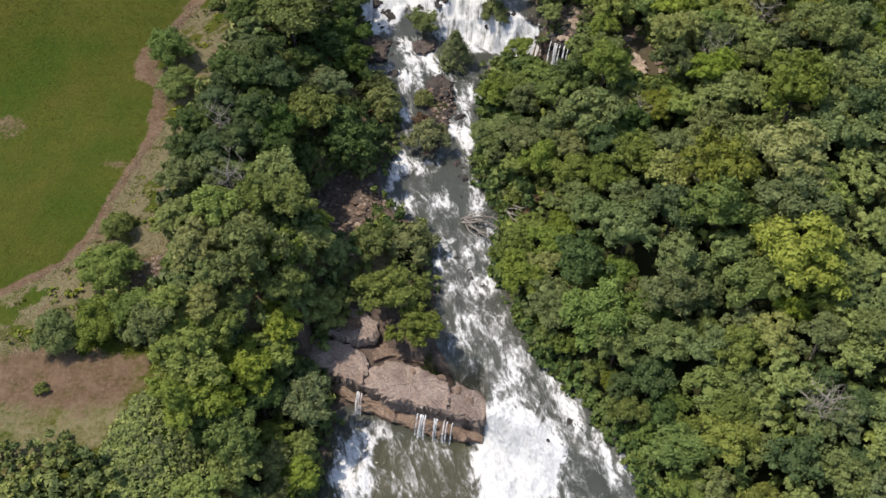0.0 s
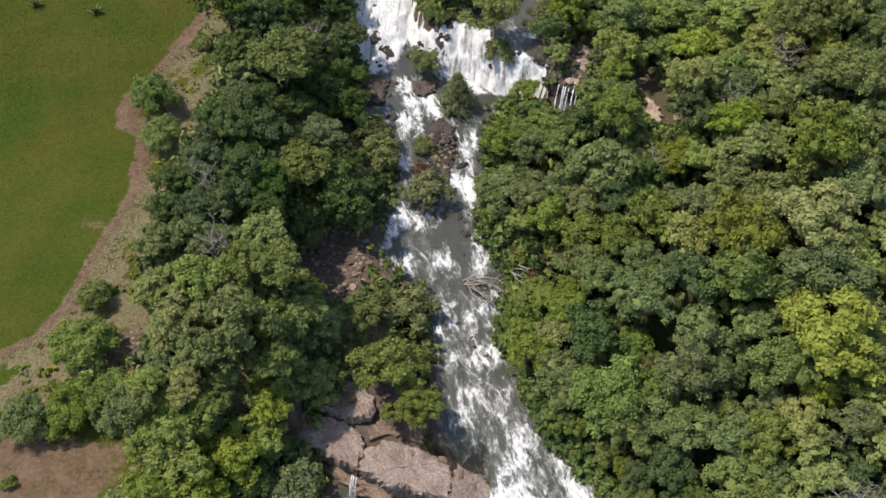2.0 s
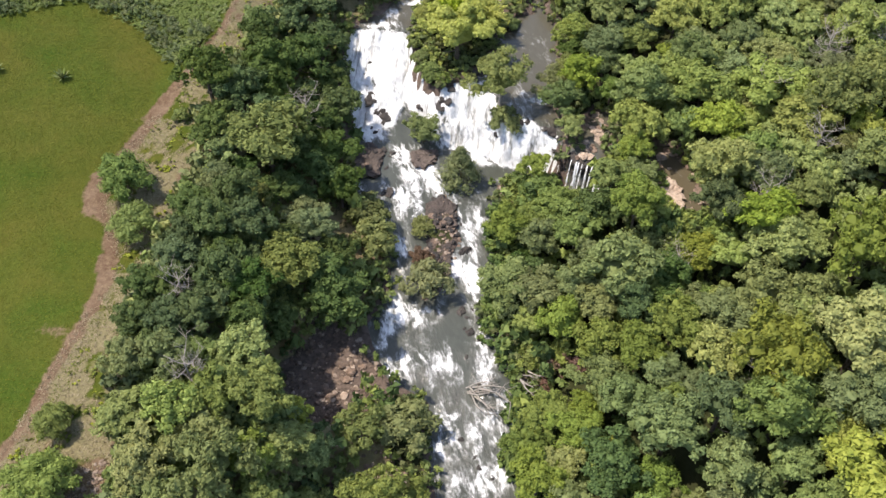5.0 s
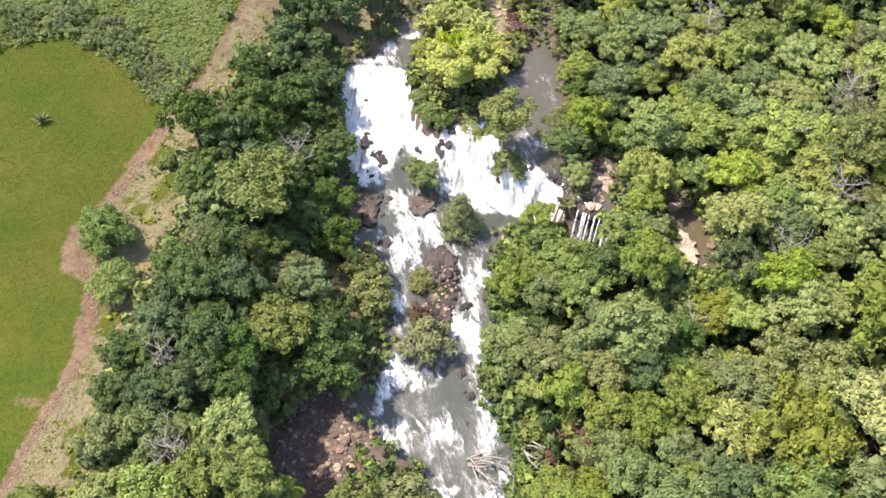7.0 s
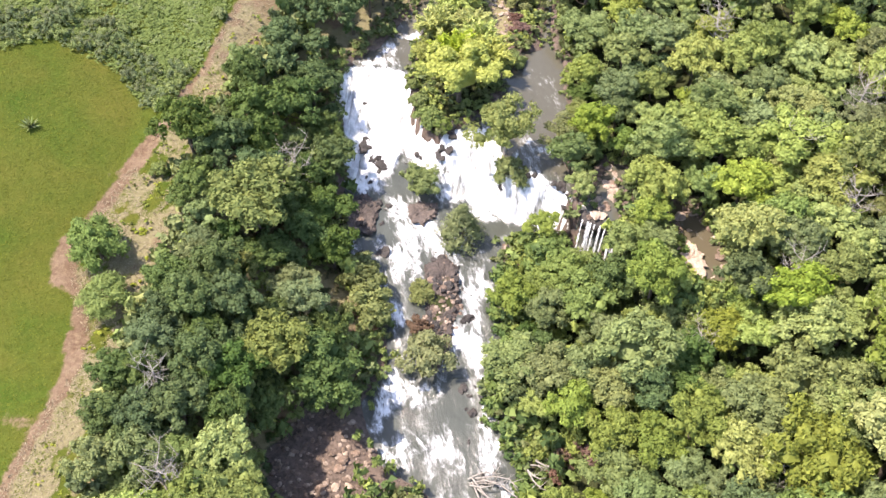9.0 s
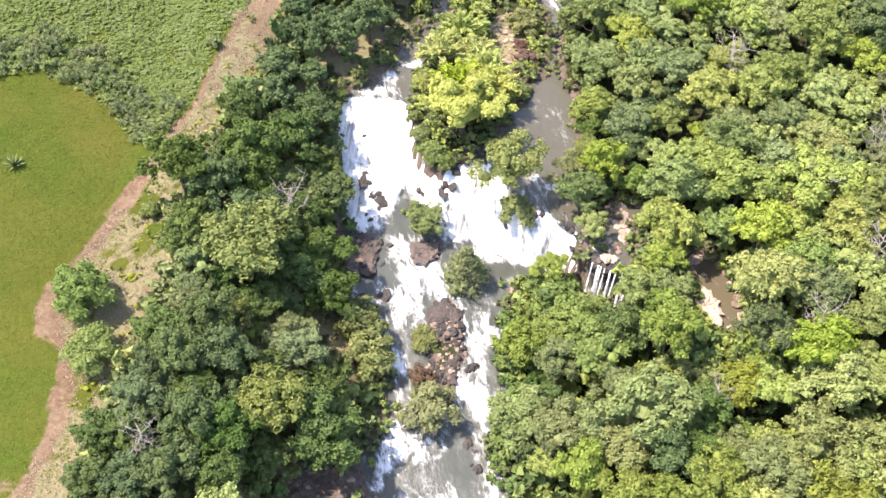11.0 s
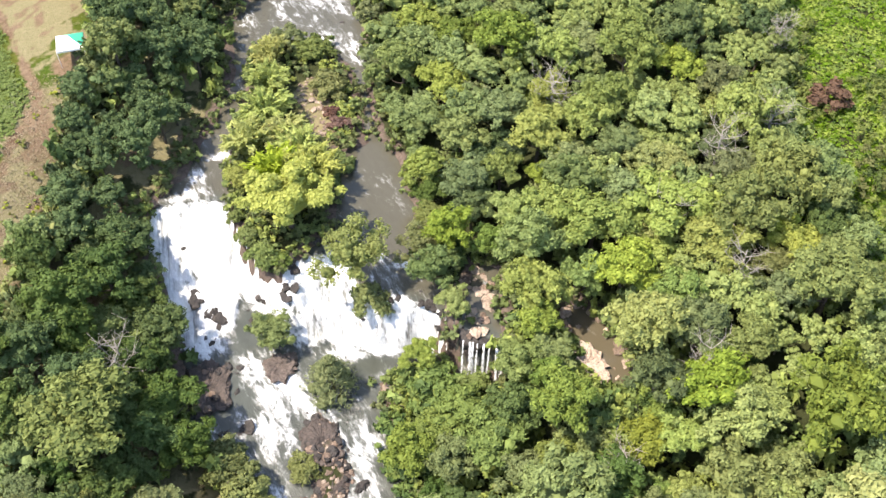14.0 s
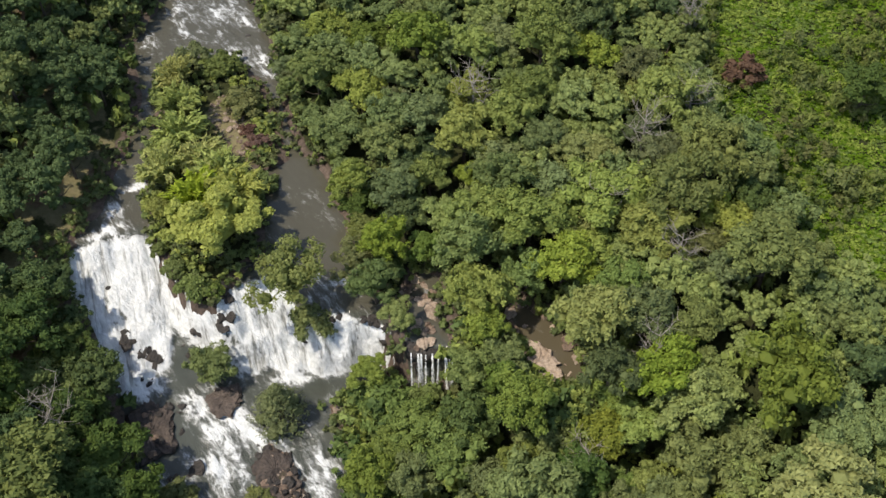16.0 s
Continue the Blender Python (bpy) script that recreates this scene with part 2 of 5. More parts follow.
LEDGE = [(-15.6, 61.4), (-12.6, 59.7), (-8.5, 57.5), (-5.4, 56.2), (-1.7, 55.2), (3.7, 53.4), (5.2, 55.0), (4.5, 57.3), (1.3, 59.4), (-2.0, 61.8), (-6.0, 63.8), (-7.2, 66.0), (-9.5, 68.0), (-12.5, 68.4), (-15.8, 66.0)]
CREEK = [(13.4, 105.4), (14.5, 108.9), (17, 113.5), (18.4, 116), (20.2, 115), (18.7, 109), (18, 106.2)]
CREEK_POOL = [(24.2, 110), (26.5, 109.6), (29.2, 102), (28.6, 98.5), (25.9, 97.2), (23.2, 100), (24, 105)]


def signed(poly, x, y):
    """Distance to a closed outline, negative inside."""
    p = np.array(poly, float)
    q = np.roll(p, -1, 0)
    best, inside = np.full(x.shape, 1e9), np.zeros(x.shape, bool)
    for (ax, ay), (bx, by) in zip(p, q):
        ex, ey = bx - ax, by - ay
        t = np.clip(((x - ax) * ex + (y - ay) * ey) / (ex * ex + ey * ey + 1e-9), 0, 1)
        best = np.minimum(best, np.hypot(x - ax - t * ex, y - ay - t * ey))
        if ey:
            inside ^= ((ay > y) != (by > y)) & (x < (y - ay) / ey * ex + ax)
    return np.where(inside, -best, best)


def wet(x, y):
    """Distance to the water's edge, negative in the water."""
    wob = 0.9 * fbm(x * 0.35, y * 0.35, 3) + 0.5 * fbm(x * 1.2, y * 1.2, 5)
    d = np.maximum(np.maximum(signed(BANK_L + BANK_R[::-1], x, y), -signed(ISLAND, x, y)), -signed(ISLET, x, y))
    return np.minimum(np.minimum(d, signed(CREEK, x, y)), signed(CREEK_POOL, x, y)) + wob


def crest(x):
    """Where the brink of the upper falls lies."""
    return np.interp(x, [-14, -5.6, -4.6, -3.4, -1, 2.4, 5.5, 6.5, 9.6, 12.4, 15, 17.7, 19.5, 40], [133.2, 132.5, 128, 123, 121, 122, 121.8, 115.6, 114.2, 112.7, 108.7, 107.4, 96, 90])


def fall_run(x):
    """How far the upper falls reach from brink to foot."""
    return np.interp(x, [-12, -7, -4.6, -3.4, -1, 2.4, 5.5, 6.5, 9.6, 12.4, 15, 17.7], [15, 14, 8, 4.8, 6, 7.6, 8.2, 3.8, 3.4, 2.6, 2.5, 1.8])


def level(x, y):
    """Height of the water, without its waves."""
    base = np.interp(y, [57, 60, 68, 76, 82, 88, 94, 98, 104, 108, 113, 121], [5.7, 6.0, 6.6, 7.2, 7.8, 8.3, 9.2, 9.8, 10.5, 10.8, 11.0, 11.8])
    s = y - crest(x)
    run = fall_run(x)
    foot = base + 0.8 * smooth((x - 13) / 2)
    k = np.clip(1 + (s + 1.6 * fbm(x * 0.55, y * 0.25, 91, 3)) / run, 0, 1)
    k = np.where(s > 0.6, 1.0, k)
    west = np.interp(k, [0, 0.16, 0.26, 0.4, 0.5, 0.68, 0.78, 0.93, 1], [0, 0.04, 0.22, 0.27, 0.42, 0.5, 0.58, 0.95, 1])
    east = np.interp(k, [0, 0.1, 0.3, 0.44, 0.56, 0.72, 0.9, 1], [0, 0.03, 0.38, 0.44, 0.62, 0.76, 0.97, 1])
    stair = east + (west - east) * smooth((-3 - x) / 1.6)
    up = 15.5 + 0.012 * np.clip(s, 0, 80)
    z = foot + (up - foot) * np.clip(stair, 0, 1)
    low = y - (55 - 0.45 * (x - 4.3))
    drop = np.interp(x, [4, 8, 12, 18], [2.0, 3.2, 6, 9])
    z = np.where(y < 62, 2 + (z - 2) * smooth(1 + low / drop), z)
    z = np.where((y < 62) & (x < 4.2), 2 + (z - 2) * smooth((y - 58.5) / 3), z)
    return z


def plateau(x, y):
    left = 14 + 0.085 * (y - 65) + 0.2 * np.clip(-x - 36, 0, 25) * smooth((y - 85) / 25)
    right = 10 + 0.1 * (y - 55) + 0.08 * (x - 20)
    return np.where(x < 1, left, right)


def path_line(y):
    return np.interp(y, [20, 55, 64, 66.7, 68.2, 72.1, 77.1, 82.5, 86.4, 91.8, 95.5, 100.6, 107, 113, 119, 124, 128, 135, 142.5, 148, 160, 220], [-75, -61, -46.5, -43, -41, -39.3, -38.3, -36.6, -35.6, -35.6, -36.8, -39.2, -36.5, -34.5, -32.4, -30.8, -29, -28, -26, -23, -26, -45])


def forest_edge(y):
    return np.interp(y, [36, 42, 47, 49, 56, 58, 61, 63, 66, 76, 87, 94, 101, 109, 118, 127, 132, 137, 141, 147, 156, 170], [-24, -24, -25, -26, -27, -35, -35, -31, -28.5, -31, -31, -29.5, -28, -28.5, -28.5, -25.5, -22.6, -21, -20.6, -19.4, -15.5, -20])


def clearing_edge(y):
    return np.interp(y, [60, 80, 95, 110, 125, 140, 160], [78, 64, 54.5, 54, 56, 63, 72])


def masks(x, y):
    d = wet(x, y)
    n = fbm(x * 0.3, y * 0.3, 11) + 0.5 * fbm(x * 1.5, y * 1.5, 17)
    px_, fe = path_line(y), forest_edge(y)
    leftside = x < -6
    path = 1 - smooth((np.abs(x - px_) - 0.25 + 0.3 * smooth((y - 118) / 8) + 1.5 * n) / 1.0)
    path = np.maximum(path, (1 - smooth((np.hypot((x + 38.9) / 1.5, (y - 99.5) / 3.6) - 0.7 + 0.7 * n) / 0.4)))
    straw = leftside * smooth((x - px_ + 0.5 + 2.0 * n) / 1.2) * smooth((y - 58 + 8 * n) / 6) * smooth((0.3 + n) * 3)
    dirt = np.maximum(path, 0.75 - 0.75 * smooth((np.hypot((x + 40) / 11, (y - 53) / 4.2) - 0.75 + 0.9 * n) / 0.5))
    dirt = np.maximum(dirt, 0.5 * (1 - smooth((np.hypot((x + 54.5) / 4, (y - 88.2) / 2.2) - 0.3 + 1.3 * n) / 0.9)))
    dirt = np.maximum(dirt, 0.6 * (1 - smooth((np.hypot((x + 39.3) / 2.6, (y - 82.1) / 1.7) - 0.3 + 1.3 * n) / 0.8)))
    dirt = np.maximum(dirt, 0.7 * (1 - smooth((np.hypot((x + 17.6) / 3.4, (y - 152.4) / 3.2) - 0.7 + 0.8 * n) / 0.5)))
    straw = np.maximum(straw, 0.62 * (1 - smooth((np.hypot((x + 43) / 13, (y - 51) / 8) - 0.7 + 0.7 * n) / 0.5)))
    straw = np.maximum(straw, 0.8 * (1 - smooth((np.hypot((x + 24) / 3.2, (y - 141) / 9) - 0.75 + 0.7 * n) / 0.4)))
    dirt = np.maximum(dirt, straw * smooth((n - 0.08) * 6) * 0.7)
    straw = np.maximum(straw, 1 - smooth((np.hypot((x - 7) / 2.2, (y - 143.5) / 7.5) - 0.75 + 0.7 * n) / 0.4))
    dirt = np.maximum(dirt, 0.75 * (1 - smooth((np.hypot((x + 31.6) / 2.6, (y - 65.5) / 3.2) - 0.75 + 0.7 * n) / 0.4)))
    dirt = np.maximum(dirt, 0.6 * (1 - smooth((np.hypot((x + 23.4) / 2.2, (y - 143) / 6) - 0.7 + 0.9 * n) / 0.5)))
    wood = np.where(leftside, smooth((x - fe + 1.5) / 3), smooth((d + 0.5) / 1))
    rock = 1 - smooth((d - 0.7 + 1.6 * n) / 0.9)
    rock = np.maximum(rock, 1 - smooth((np.hypot((x + 12.3) / 5.2, (y - 81.5) / 6.8) - 0.85 + n) / 0.3))
    rock = np.maximum(rock, 1 - smooth((np.hypot((x + 8) / 8, (y - 65) / 6) - 0.85 + n) / 0.3))
    rock = rock * smooth((np.hypot((x - 7) / 2.4, (y - 143.5) / 8) - 0.6) / 0.4)
    return d, dirt * (1 - rock), straw * (1 - rock), wood, rock


def terrain(x, y):
    d = wet(x, y)
    w = level(x, y)
    flat = 1 - smooth((np.hypot((x + 12.3) / 5.2, (y - 81.5) / 6.8) - 0.8) / 0.35)
    flat = np.maximum(flat, 1 - smooth((np.hypot((x + 8) / 8, (y - 67) / 6) - 0.75) / 0.4))
    flat = np.maximum(flat, 1 - smooth((signed(ISLAND, x, y) - 0.0) / 3.0))
    flat = np.maximum(flat, 1 - smooth(signed(ISLET, x, y) / 2.0))
    rise = smooth((d - 0.5) / np.where(x < 1, 16, 20))
    p = np.maximum(plateau(x, y), w + 1)
    bank = w + 0.35 * smooth(d / 0.8) + (p - w) * rise * (1 - flat)
    bank = bank + 0.9 * flat * smooth(d / 2.5) * fbm(x * 0.5, y * 0.5, 21) + 0.5 * fbm(x * 0.12, y * 0.12, 31) * smooth(d / 4) + 0.12 * fbm(x * 1.3, y * 1.3, 33)
    shallow = 1 - smooth((np.hypot((x + 13.0) / 6.0, (y - 81.5) / 6.6) - 0.8) / 0.3)
    bank = bank + (w + 0.26 + 0.75 * fbm(x * 0.55, y * 0.55, 71, 5) - bank) * shallow
    bed = w - 0.9 * smooth(-d / 1.2) - 0.05
    z = np.where(d > 0, bank, bed)
    sunk = smooth((-signed(LEDGE, x, y) - 0.2) / 0.6)
    return z + (np.minimum(z, 2.6 + 2.2 * smooth((y - 58) / 4)) - z) * sunk


def at(x, y):
    return float(terrain(np.array([float(x)]), np.array([float(y)]))[0])


def link_mesh(name, verts, faces, mat, parent=None, smooth_shade=False, attrs=()):
    me = bpy.data.meshes.new(name)
    me.from_pydata(verts, [], faces)
    me.materials.append(mat)
    for key, data in attrs:
        if data.ndim == 2:
            me.attributes.new(key, "FLOAT_VECTOR", "POINT").data.foreach_set("vector", data.astype(np.float32).ravel())
        else:
            me.attributes.new(key, "FLOAT", "POINT").data.foreach_set("value", data.astype(np.float32))
    if smooth_shade:
        me.polygons.foreach_set("use_smooth", np.ones(len(me.polygons), bool))
    ob = new(name, me)
    ob.parent = parent
    return ob


def grid_mesh(name, xs, ys, height, mat, attrs, keep=None):
    gx, gy = np.meshgrid(xs, ys)
    x, y = gx.ravel(), gy.ravel()
    z = height(x, y)
    nx, ny = len(xs), len(ys)
    i = (np.arange(ny - 1)[:, None] * nx + np.arange(nx - 1)[None]).ravel()
    f = np.stack([i, i + 1, i + nx + 1, i + nx], -1)
    v, a = np.stack([x, y, z], -1), attrs(x, y)
    if keep is not None:
        k = keep(x, y)
        f = f[k[f].any(1)]
        used, inv = np.unique(f, return_inverse=True)
        f, v, a = inv.reshape(-1, 4), v[used], [(n, d[used]) for n, d in a]
    return link_mesh(name, v.tolist(), f.tolist(), mat, None, True, a)


def spread(core0, core1, step, far):
    core = np.arange(core0, core1 + step / 2, step)
    out, s = [], step
    tail = []
    while sum(tail) < far:
        s *= 1.5
        tail.append(s)
    t = np.cumsum(tail)
    return np.concatenate([core[0] - t[::-1], core, core[-1] + t])


def ground_attrs(x, y):
    d, dirt, straw, wood, rock = masks(x, y)
    return [("dirt", dirt), ("straw", straw), ("forest", wood), ("rock", rock)]


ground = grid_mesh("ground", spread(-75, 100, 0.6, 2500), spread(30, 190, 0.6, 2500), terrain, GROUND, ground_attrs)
tagged(ground, "grass field, red earth and wooded river banks", "ground", kind="structure")


def falls(x, y):
    """How much the water falls here, 0 to 1: the upper falls and the lower one."""
    s = y - crest(x) + 1.4 * fbm(x * 0.5, y * 0.4, 51)
    run = fall_run(x)
    upper = smooth((0.8 - s) / 1.2) * smooth((s + run + 1.2) / 1.5)
    low = y - (55 - 0.45 * (x - 4.3)) + 2.6 * fbm(x * 0.45, y * 0.3, 53)
    drop = np.interp(x, [4, 8, 12, 18], [2.6, 3.8, 5, 6])
    lower = smooth((0.3 - low) / 0.8) * smooth((low + drop + 1) / 1.5) * smooth((x - 3.4) / 0.6)
    return np.where(y < 70, lower * np.interp(x, [9.5, 12.5], [1, 0.1]), upper * np.interp(x, [13.6, 14.4], [1, 0.1]))


# where the water breaks white, and where it runs dark: place, half-widths, how much
LOWER_WHITE = ((6.8, 49.5, 4.6, 6.5, 0.75), (-7.8, 54, 1.7, 2.4, 0.42), (-9.6, 49.4, 2.6, 4.4, 0.45), (-2, 49, 4.5, 4, 0.1), (2.4, 70.7, 2.2, 1.8, 0.14), (5.3, 71.1, 1.3, 1.8, 0.16),
               (-0.3, 74.1, 2, 1.5, 0.13), (3.9, 74.8, 1.7, 1.7, 0.13), (-0.3, 78, 1.5, 2.2, 0.19), (4.1, 83.1, 1.4, 2.6, 0.2), (-2.8, 83.9, 2.7, 1.9, 0.26), (-5.5, 81.2, 1.2, 1.2, 0.2))
MIDDLE_WHITE = ((-3.6, 89.7, 2.4, 1.9, 0.25), (-6.6, 88, 1.2, 1.7, 0.22), (-6.1, 90.6, 1.3, 1.7, 0.22), (4, 86, 1.2, 1.4, 0.18), (3.5, 94.2, 1.6, 2.6, 0.25), (0.3, 96, 2, 1.3, 0.22), (-5.2, 98.7, 0.8, 2.6, 0.22),
                (-4.7, 104.7, 2.2, 2.4, 0.25), (2.5, 103, 1.8, 4, 0.23), (-1.7, 107.9, 1.4, 2.2, 0.24), (-6.3, 106.9, 1.4, 1.3, 0.26), (-10.6, 107.2, 0.8, 1.9, 0.24), (-5.3, 109.8, 1, 1.4, 0.26), (-6, 112.7, 1.3, 2, 0.24))
UPPER_WHITE = ((-9.4, 117.4, 2.2, 2.2, 0.3), (-11.2, 120.8, 1.4, 1.8, 0.2), (-2, 110, 1.6, 1.6, 0.16), (-6.4, 105.4, 1.6, 1.8, 0.12), (-11, 117.5, 2.2, 2.6, 0.25), (4, 112.6, 4, 1.6, 0.2), (-4.2, 139.6, 2.6, 0.9, 0.5), (-8.6, 137.2, 2.4, 1.2, 0.26), (-10.6, 134.6, 3, 1, 0.3), (8.5, 163, 6, 9, 0.05), (14, 152, 1.6, 4, 0.24), (12, 118.4, 2, 0.8, 0.4), (16.3, 104.9, 2.2, 1, 0.55))
DARK_WATER = ((-6, 86, 1.4, 1.8, -0.1), (1, 87.8, 2, 2.6, -0.14), (2.8, 79.1, 1.6, 2.3, -0.12), (-0.8, 71.4, 1.2, 1.5, -0.12), (6.5, 82.4, 1.6, 2.4, -0.12), (0.8, 100, 1.6, 1.7, -0.12), (-6.5, 94.4, 1.2, 2.2, -0.16),
              (-7.2, 110.4, 1.2, 2, -0.14), (-3.1, 112.9, 1.4, 1.8, -0.14), (5, 110.3, 2, 1.2, -0.2), (-6.7, 116.4, 1.8, 1.4, -0.22), (-4.4, 117.6, 2.0, 2.4, -0.4), (-0.8, 116.2, 1.3, 2.2, -0.32), (6, 110.4, 4, 1.2, -0.3), (-2, 113, 3, 1.5, -0.22), (-9.6, 112, 2.4, 3, -0.3))


def foam_amount(x, y):
    rapids = smooth((y - 40) / 3) * (1 - smooth((y - 112) / 5))
    rapids = rapids * np.where(y < 58, smooth((x - 4) / 1.5), 1)
    f = 0.27 + rapids * np.interp(y, [66, 70, 110, 116], [0.04, 0.05, 0.03, 0.12]) + 0.64 * falls(x, y)
    f = f + 0.26 * fbm(x * 0.3, y * 0.2, 57, 3) * 2 * rapids
    for white in (LOWER_WHITE, MIDDLE_WHITE, UPPER_WHITE, DARK_WATER):
        for cx, cy, rx, ry, k in white:
            f = f + (1.05 if k > 0 else 0.85) * k * (1 - smooth((np.hypot((x - cx) / rx, (y - cy) / ry) - 0.3) / 1.1))
    fleck = smooth((fbm(x * 0.5, y * 0.3, 63, 3) - 0.13) * 9)
    f = f + 0.14 * fleck * smooth((y - crest(x)) / 2) * (y > 100)
    f = f - 0.1 * smooth((y - 134) / 4) * (y < 150)
    f = f - 0.25 * (signed(CREEK_POOL, x, y) < 1.5) - 0.22 * (signed(CREEK, x, y) < 0.8) * smooth((y - 107.5) / 1.0) - 0.2 * smooth((x - 6) / 2) * smooth((y - 119.5) / 1.5) * (1 - smooth((y - 146) / 5))
    f = f - 0.13 * (1 - smooth((y - 55) / 4)) * (1 - smooth((x - 1) / 3)) * smooth((x + 6.5) / 2)
    shore = smooth((wet(x, y) + 1.3) / 1.3) * (1 - falls(x, y))
    f = f - 0.16 * shore - 0.14 * (1 - smooth((np.hypot((x + 12.3) / 5.2, (y - 81.5) / 6.8) - 0.8) / 0.3))
    return np.clip(f, 0, 1.2)


def water_height(x, y):
    f = foam_amount(x, y)
    r = np.clip((f - 0.25) * 2.2, 0.05, 1.1)
    w = 0.95 * r * fbm(x * 0.8, y * 0.55, 41, 4) + 0.35 * r * fbm(x * 2.2, y * 1.4, 47, 2)
    w = w + 0.5 * falls(x, y) * fbm(x * 1.1, y * 0.2, 49, 3)
    return level(x, y) + w


def water_attrs(x, y):
    z = level(x, y)
    mud = np.clip(signed(BANK_L + BANK_R[::-1], x, y) * 0.3 + 0.8, 0, 1) * 0.12
    mud = np.maximum(mud, 0.9 * (1 - smooth((np.hypot((x + 12.8) / 5.4, (y - 81.5) / 6.8) - 0.8) / 0.3)))
    mud = np.maximum(mud, 0.5 * smooth((y - crest(x)) / 2) * (y > 100))
    mud = np.maximum(mud, 1.0 * (signed(CREEK_POOL, x, y) < 1.5))
    turn = np.where(y < 70, 0.0, 1.0)
    u = np.where(turn > 0, x - 0.12 * y, x + 0.2 * y)
    return [("foam", foam_amount(x, y)), ("fall", falls(x, y) * np.where(y < 70, 0.1, 1)), ("pool", 0.75 * (1 - smooth((y - 52) / 4)) * (1 - smooth((x - 2) / 4))), ("mud", mud), ("flow", np.stack([x + 0.25 * y, y * 0.45 - 0.1 * x + z * 0.2, z * 0.5], -1)), ("comb", np.stack([(x + 0.28 * y) * 1.0, y * 0.3 + z * 0.3, 0.3 * z], -1)), ("down", np.stack([u, z * 0.25, 0.05 * (x + y)], -1))]


water = grid_mesh("water", np.arange(-20, 31, 0.28), np.concatenate([np.arange(-160, 34, 4.0), np.arange(34, 182, 0.28), np.arange(184, 240, 4.0)]), water_height, WATER, water_attrs, keep=lambda x, y: (wet(x, y) < 0.5) | (np.hypot((x + 12.6) / 5.4, (y - 81.5) / 6.6) < 1))
tagged(water, "murky brown river with white rapids and falls", "river", kind="structure")


# ---- shared mesh tools ----
def np_mesh(name, V, F, mats, index=None, smooth_shade=False):
    """A mesh from arrays of corners and of triangles."""
    me = bpy.data.meshes.new(name)
    n, k = len(F), F.shape[1]
    me.vertices.add(len(V))
    me.vertices.foreach_set("co", np.asarray(V, np.float32).ravel())
    me.loops.add(n * k)
    me.loops.foreach_set("vertex_index", F.astype(np.int32).ravel())
    me.polygons.add(n)
    me.polygons.foreach_set("loop_start", np.arange(0, n * k, k, dtype=np.int32))
    for m in mats:
        me.materials.append(m)
    if index is not None:
        me.polygons.foreach_set("material_index", index.astype(np.int32))
    me.polygons.foreach_set("use_smooth", np.full(n, smooth_shade))
    me.update(calc_edges=True)
    me.validate()
    return me


def ico(sub):
    bm = bmesh.new()
    bmesh.ops.create_icosphere(bm, subdivisions=sub, radius=1.0)
    v = np.array([p.co[:] for p in bm.verts])
    f = np.array([[p.index for p in q.verts] for q in bm.faces])
    bm.free()
    return v, f


def mesh_arrays(bm):
    bmesh.ops.triangulate(bm, faces=bm.faces[:])
    bm.verts.index_update()
    v = np.array([p.co[:] for p in bm.verts])
    f = np.array([[p.index for p in q.verts] for q in bm.faces])
    bm.free()
    return v, f


def tube(bm, pts, radii, sides=6):
    rings = []
    for i, (p, r) in enumerate(zip(pts, radii)):
        p = Vector(p)
        ahead = (Vector(pts[min(i + 1, len(pts) - 1)]) - Vector(pts[max(i - 1, 0)])).normalized()
        q = ahead.to_track_quat("Z", "Y")
        rings.append([bm.verts.new(p + q @ Vector((r * math.cos(a), r * math.sin(a), 0))) for a in (2 * math.pi * k / sides for k in range(sides))])
    for a, b in zip(rings, rings[1:]):
        for k in range(sides):
            bm.faces.new((a[k], a[(k + 1) % sides], b[(k + 1) % sides], b[k]))
    bm.faces.new(rings[-1])


ICO_V, ICO_F = ico(1)


# ---- plants ----
def leaf_cards(g, p, d, leaf, up=0.3, wild=0.55, slim=0.5):
    """Small pointed leaf clumps at the places p, facing roughly along d."""
    k = len(p)
    nrm = d * 0.75 + np.array([0, 0, up]) + g.normal(size=(k, 3)) * wild
    nrm /= np.linalg.norm(nrm, axis=1, keepdims=True)
    t = np.cross(nrm, g.normal(size=(k, 3)))
    t /= np.linalg.norm(t, axis=1, keepdims=True) + 1e-9
    b = np.cross(nrm, t)
    L = 0.84 * leaf * g.uniform(0.55, 1.5, (k, 1))
    V = np.stack([p - t * L + b * L * slim, p - t * L - b * L * slim, p + t * L - nrm * L * 0.15], 1).reshape(-1, 3)
    return V, np.arange(3 * k).reshape(-1, 3)


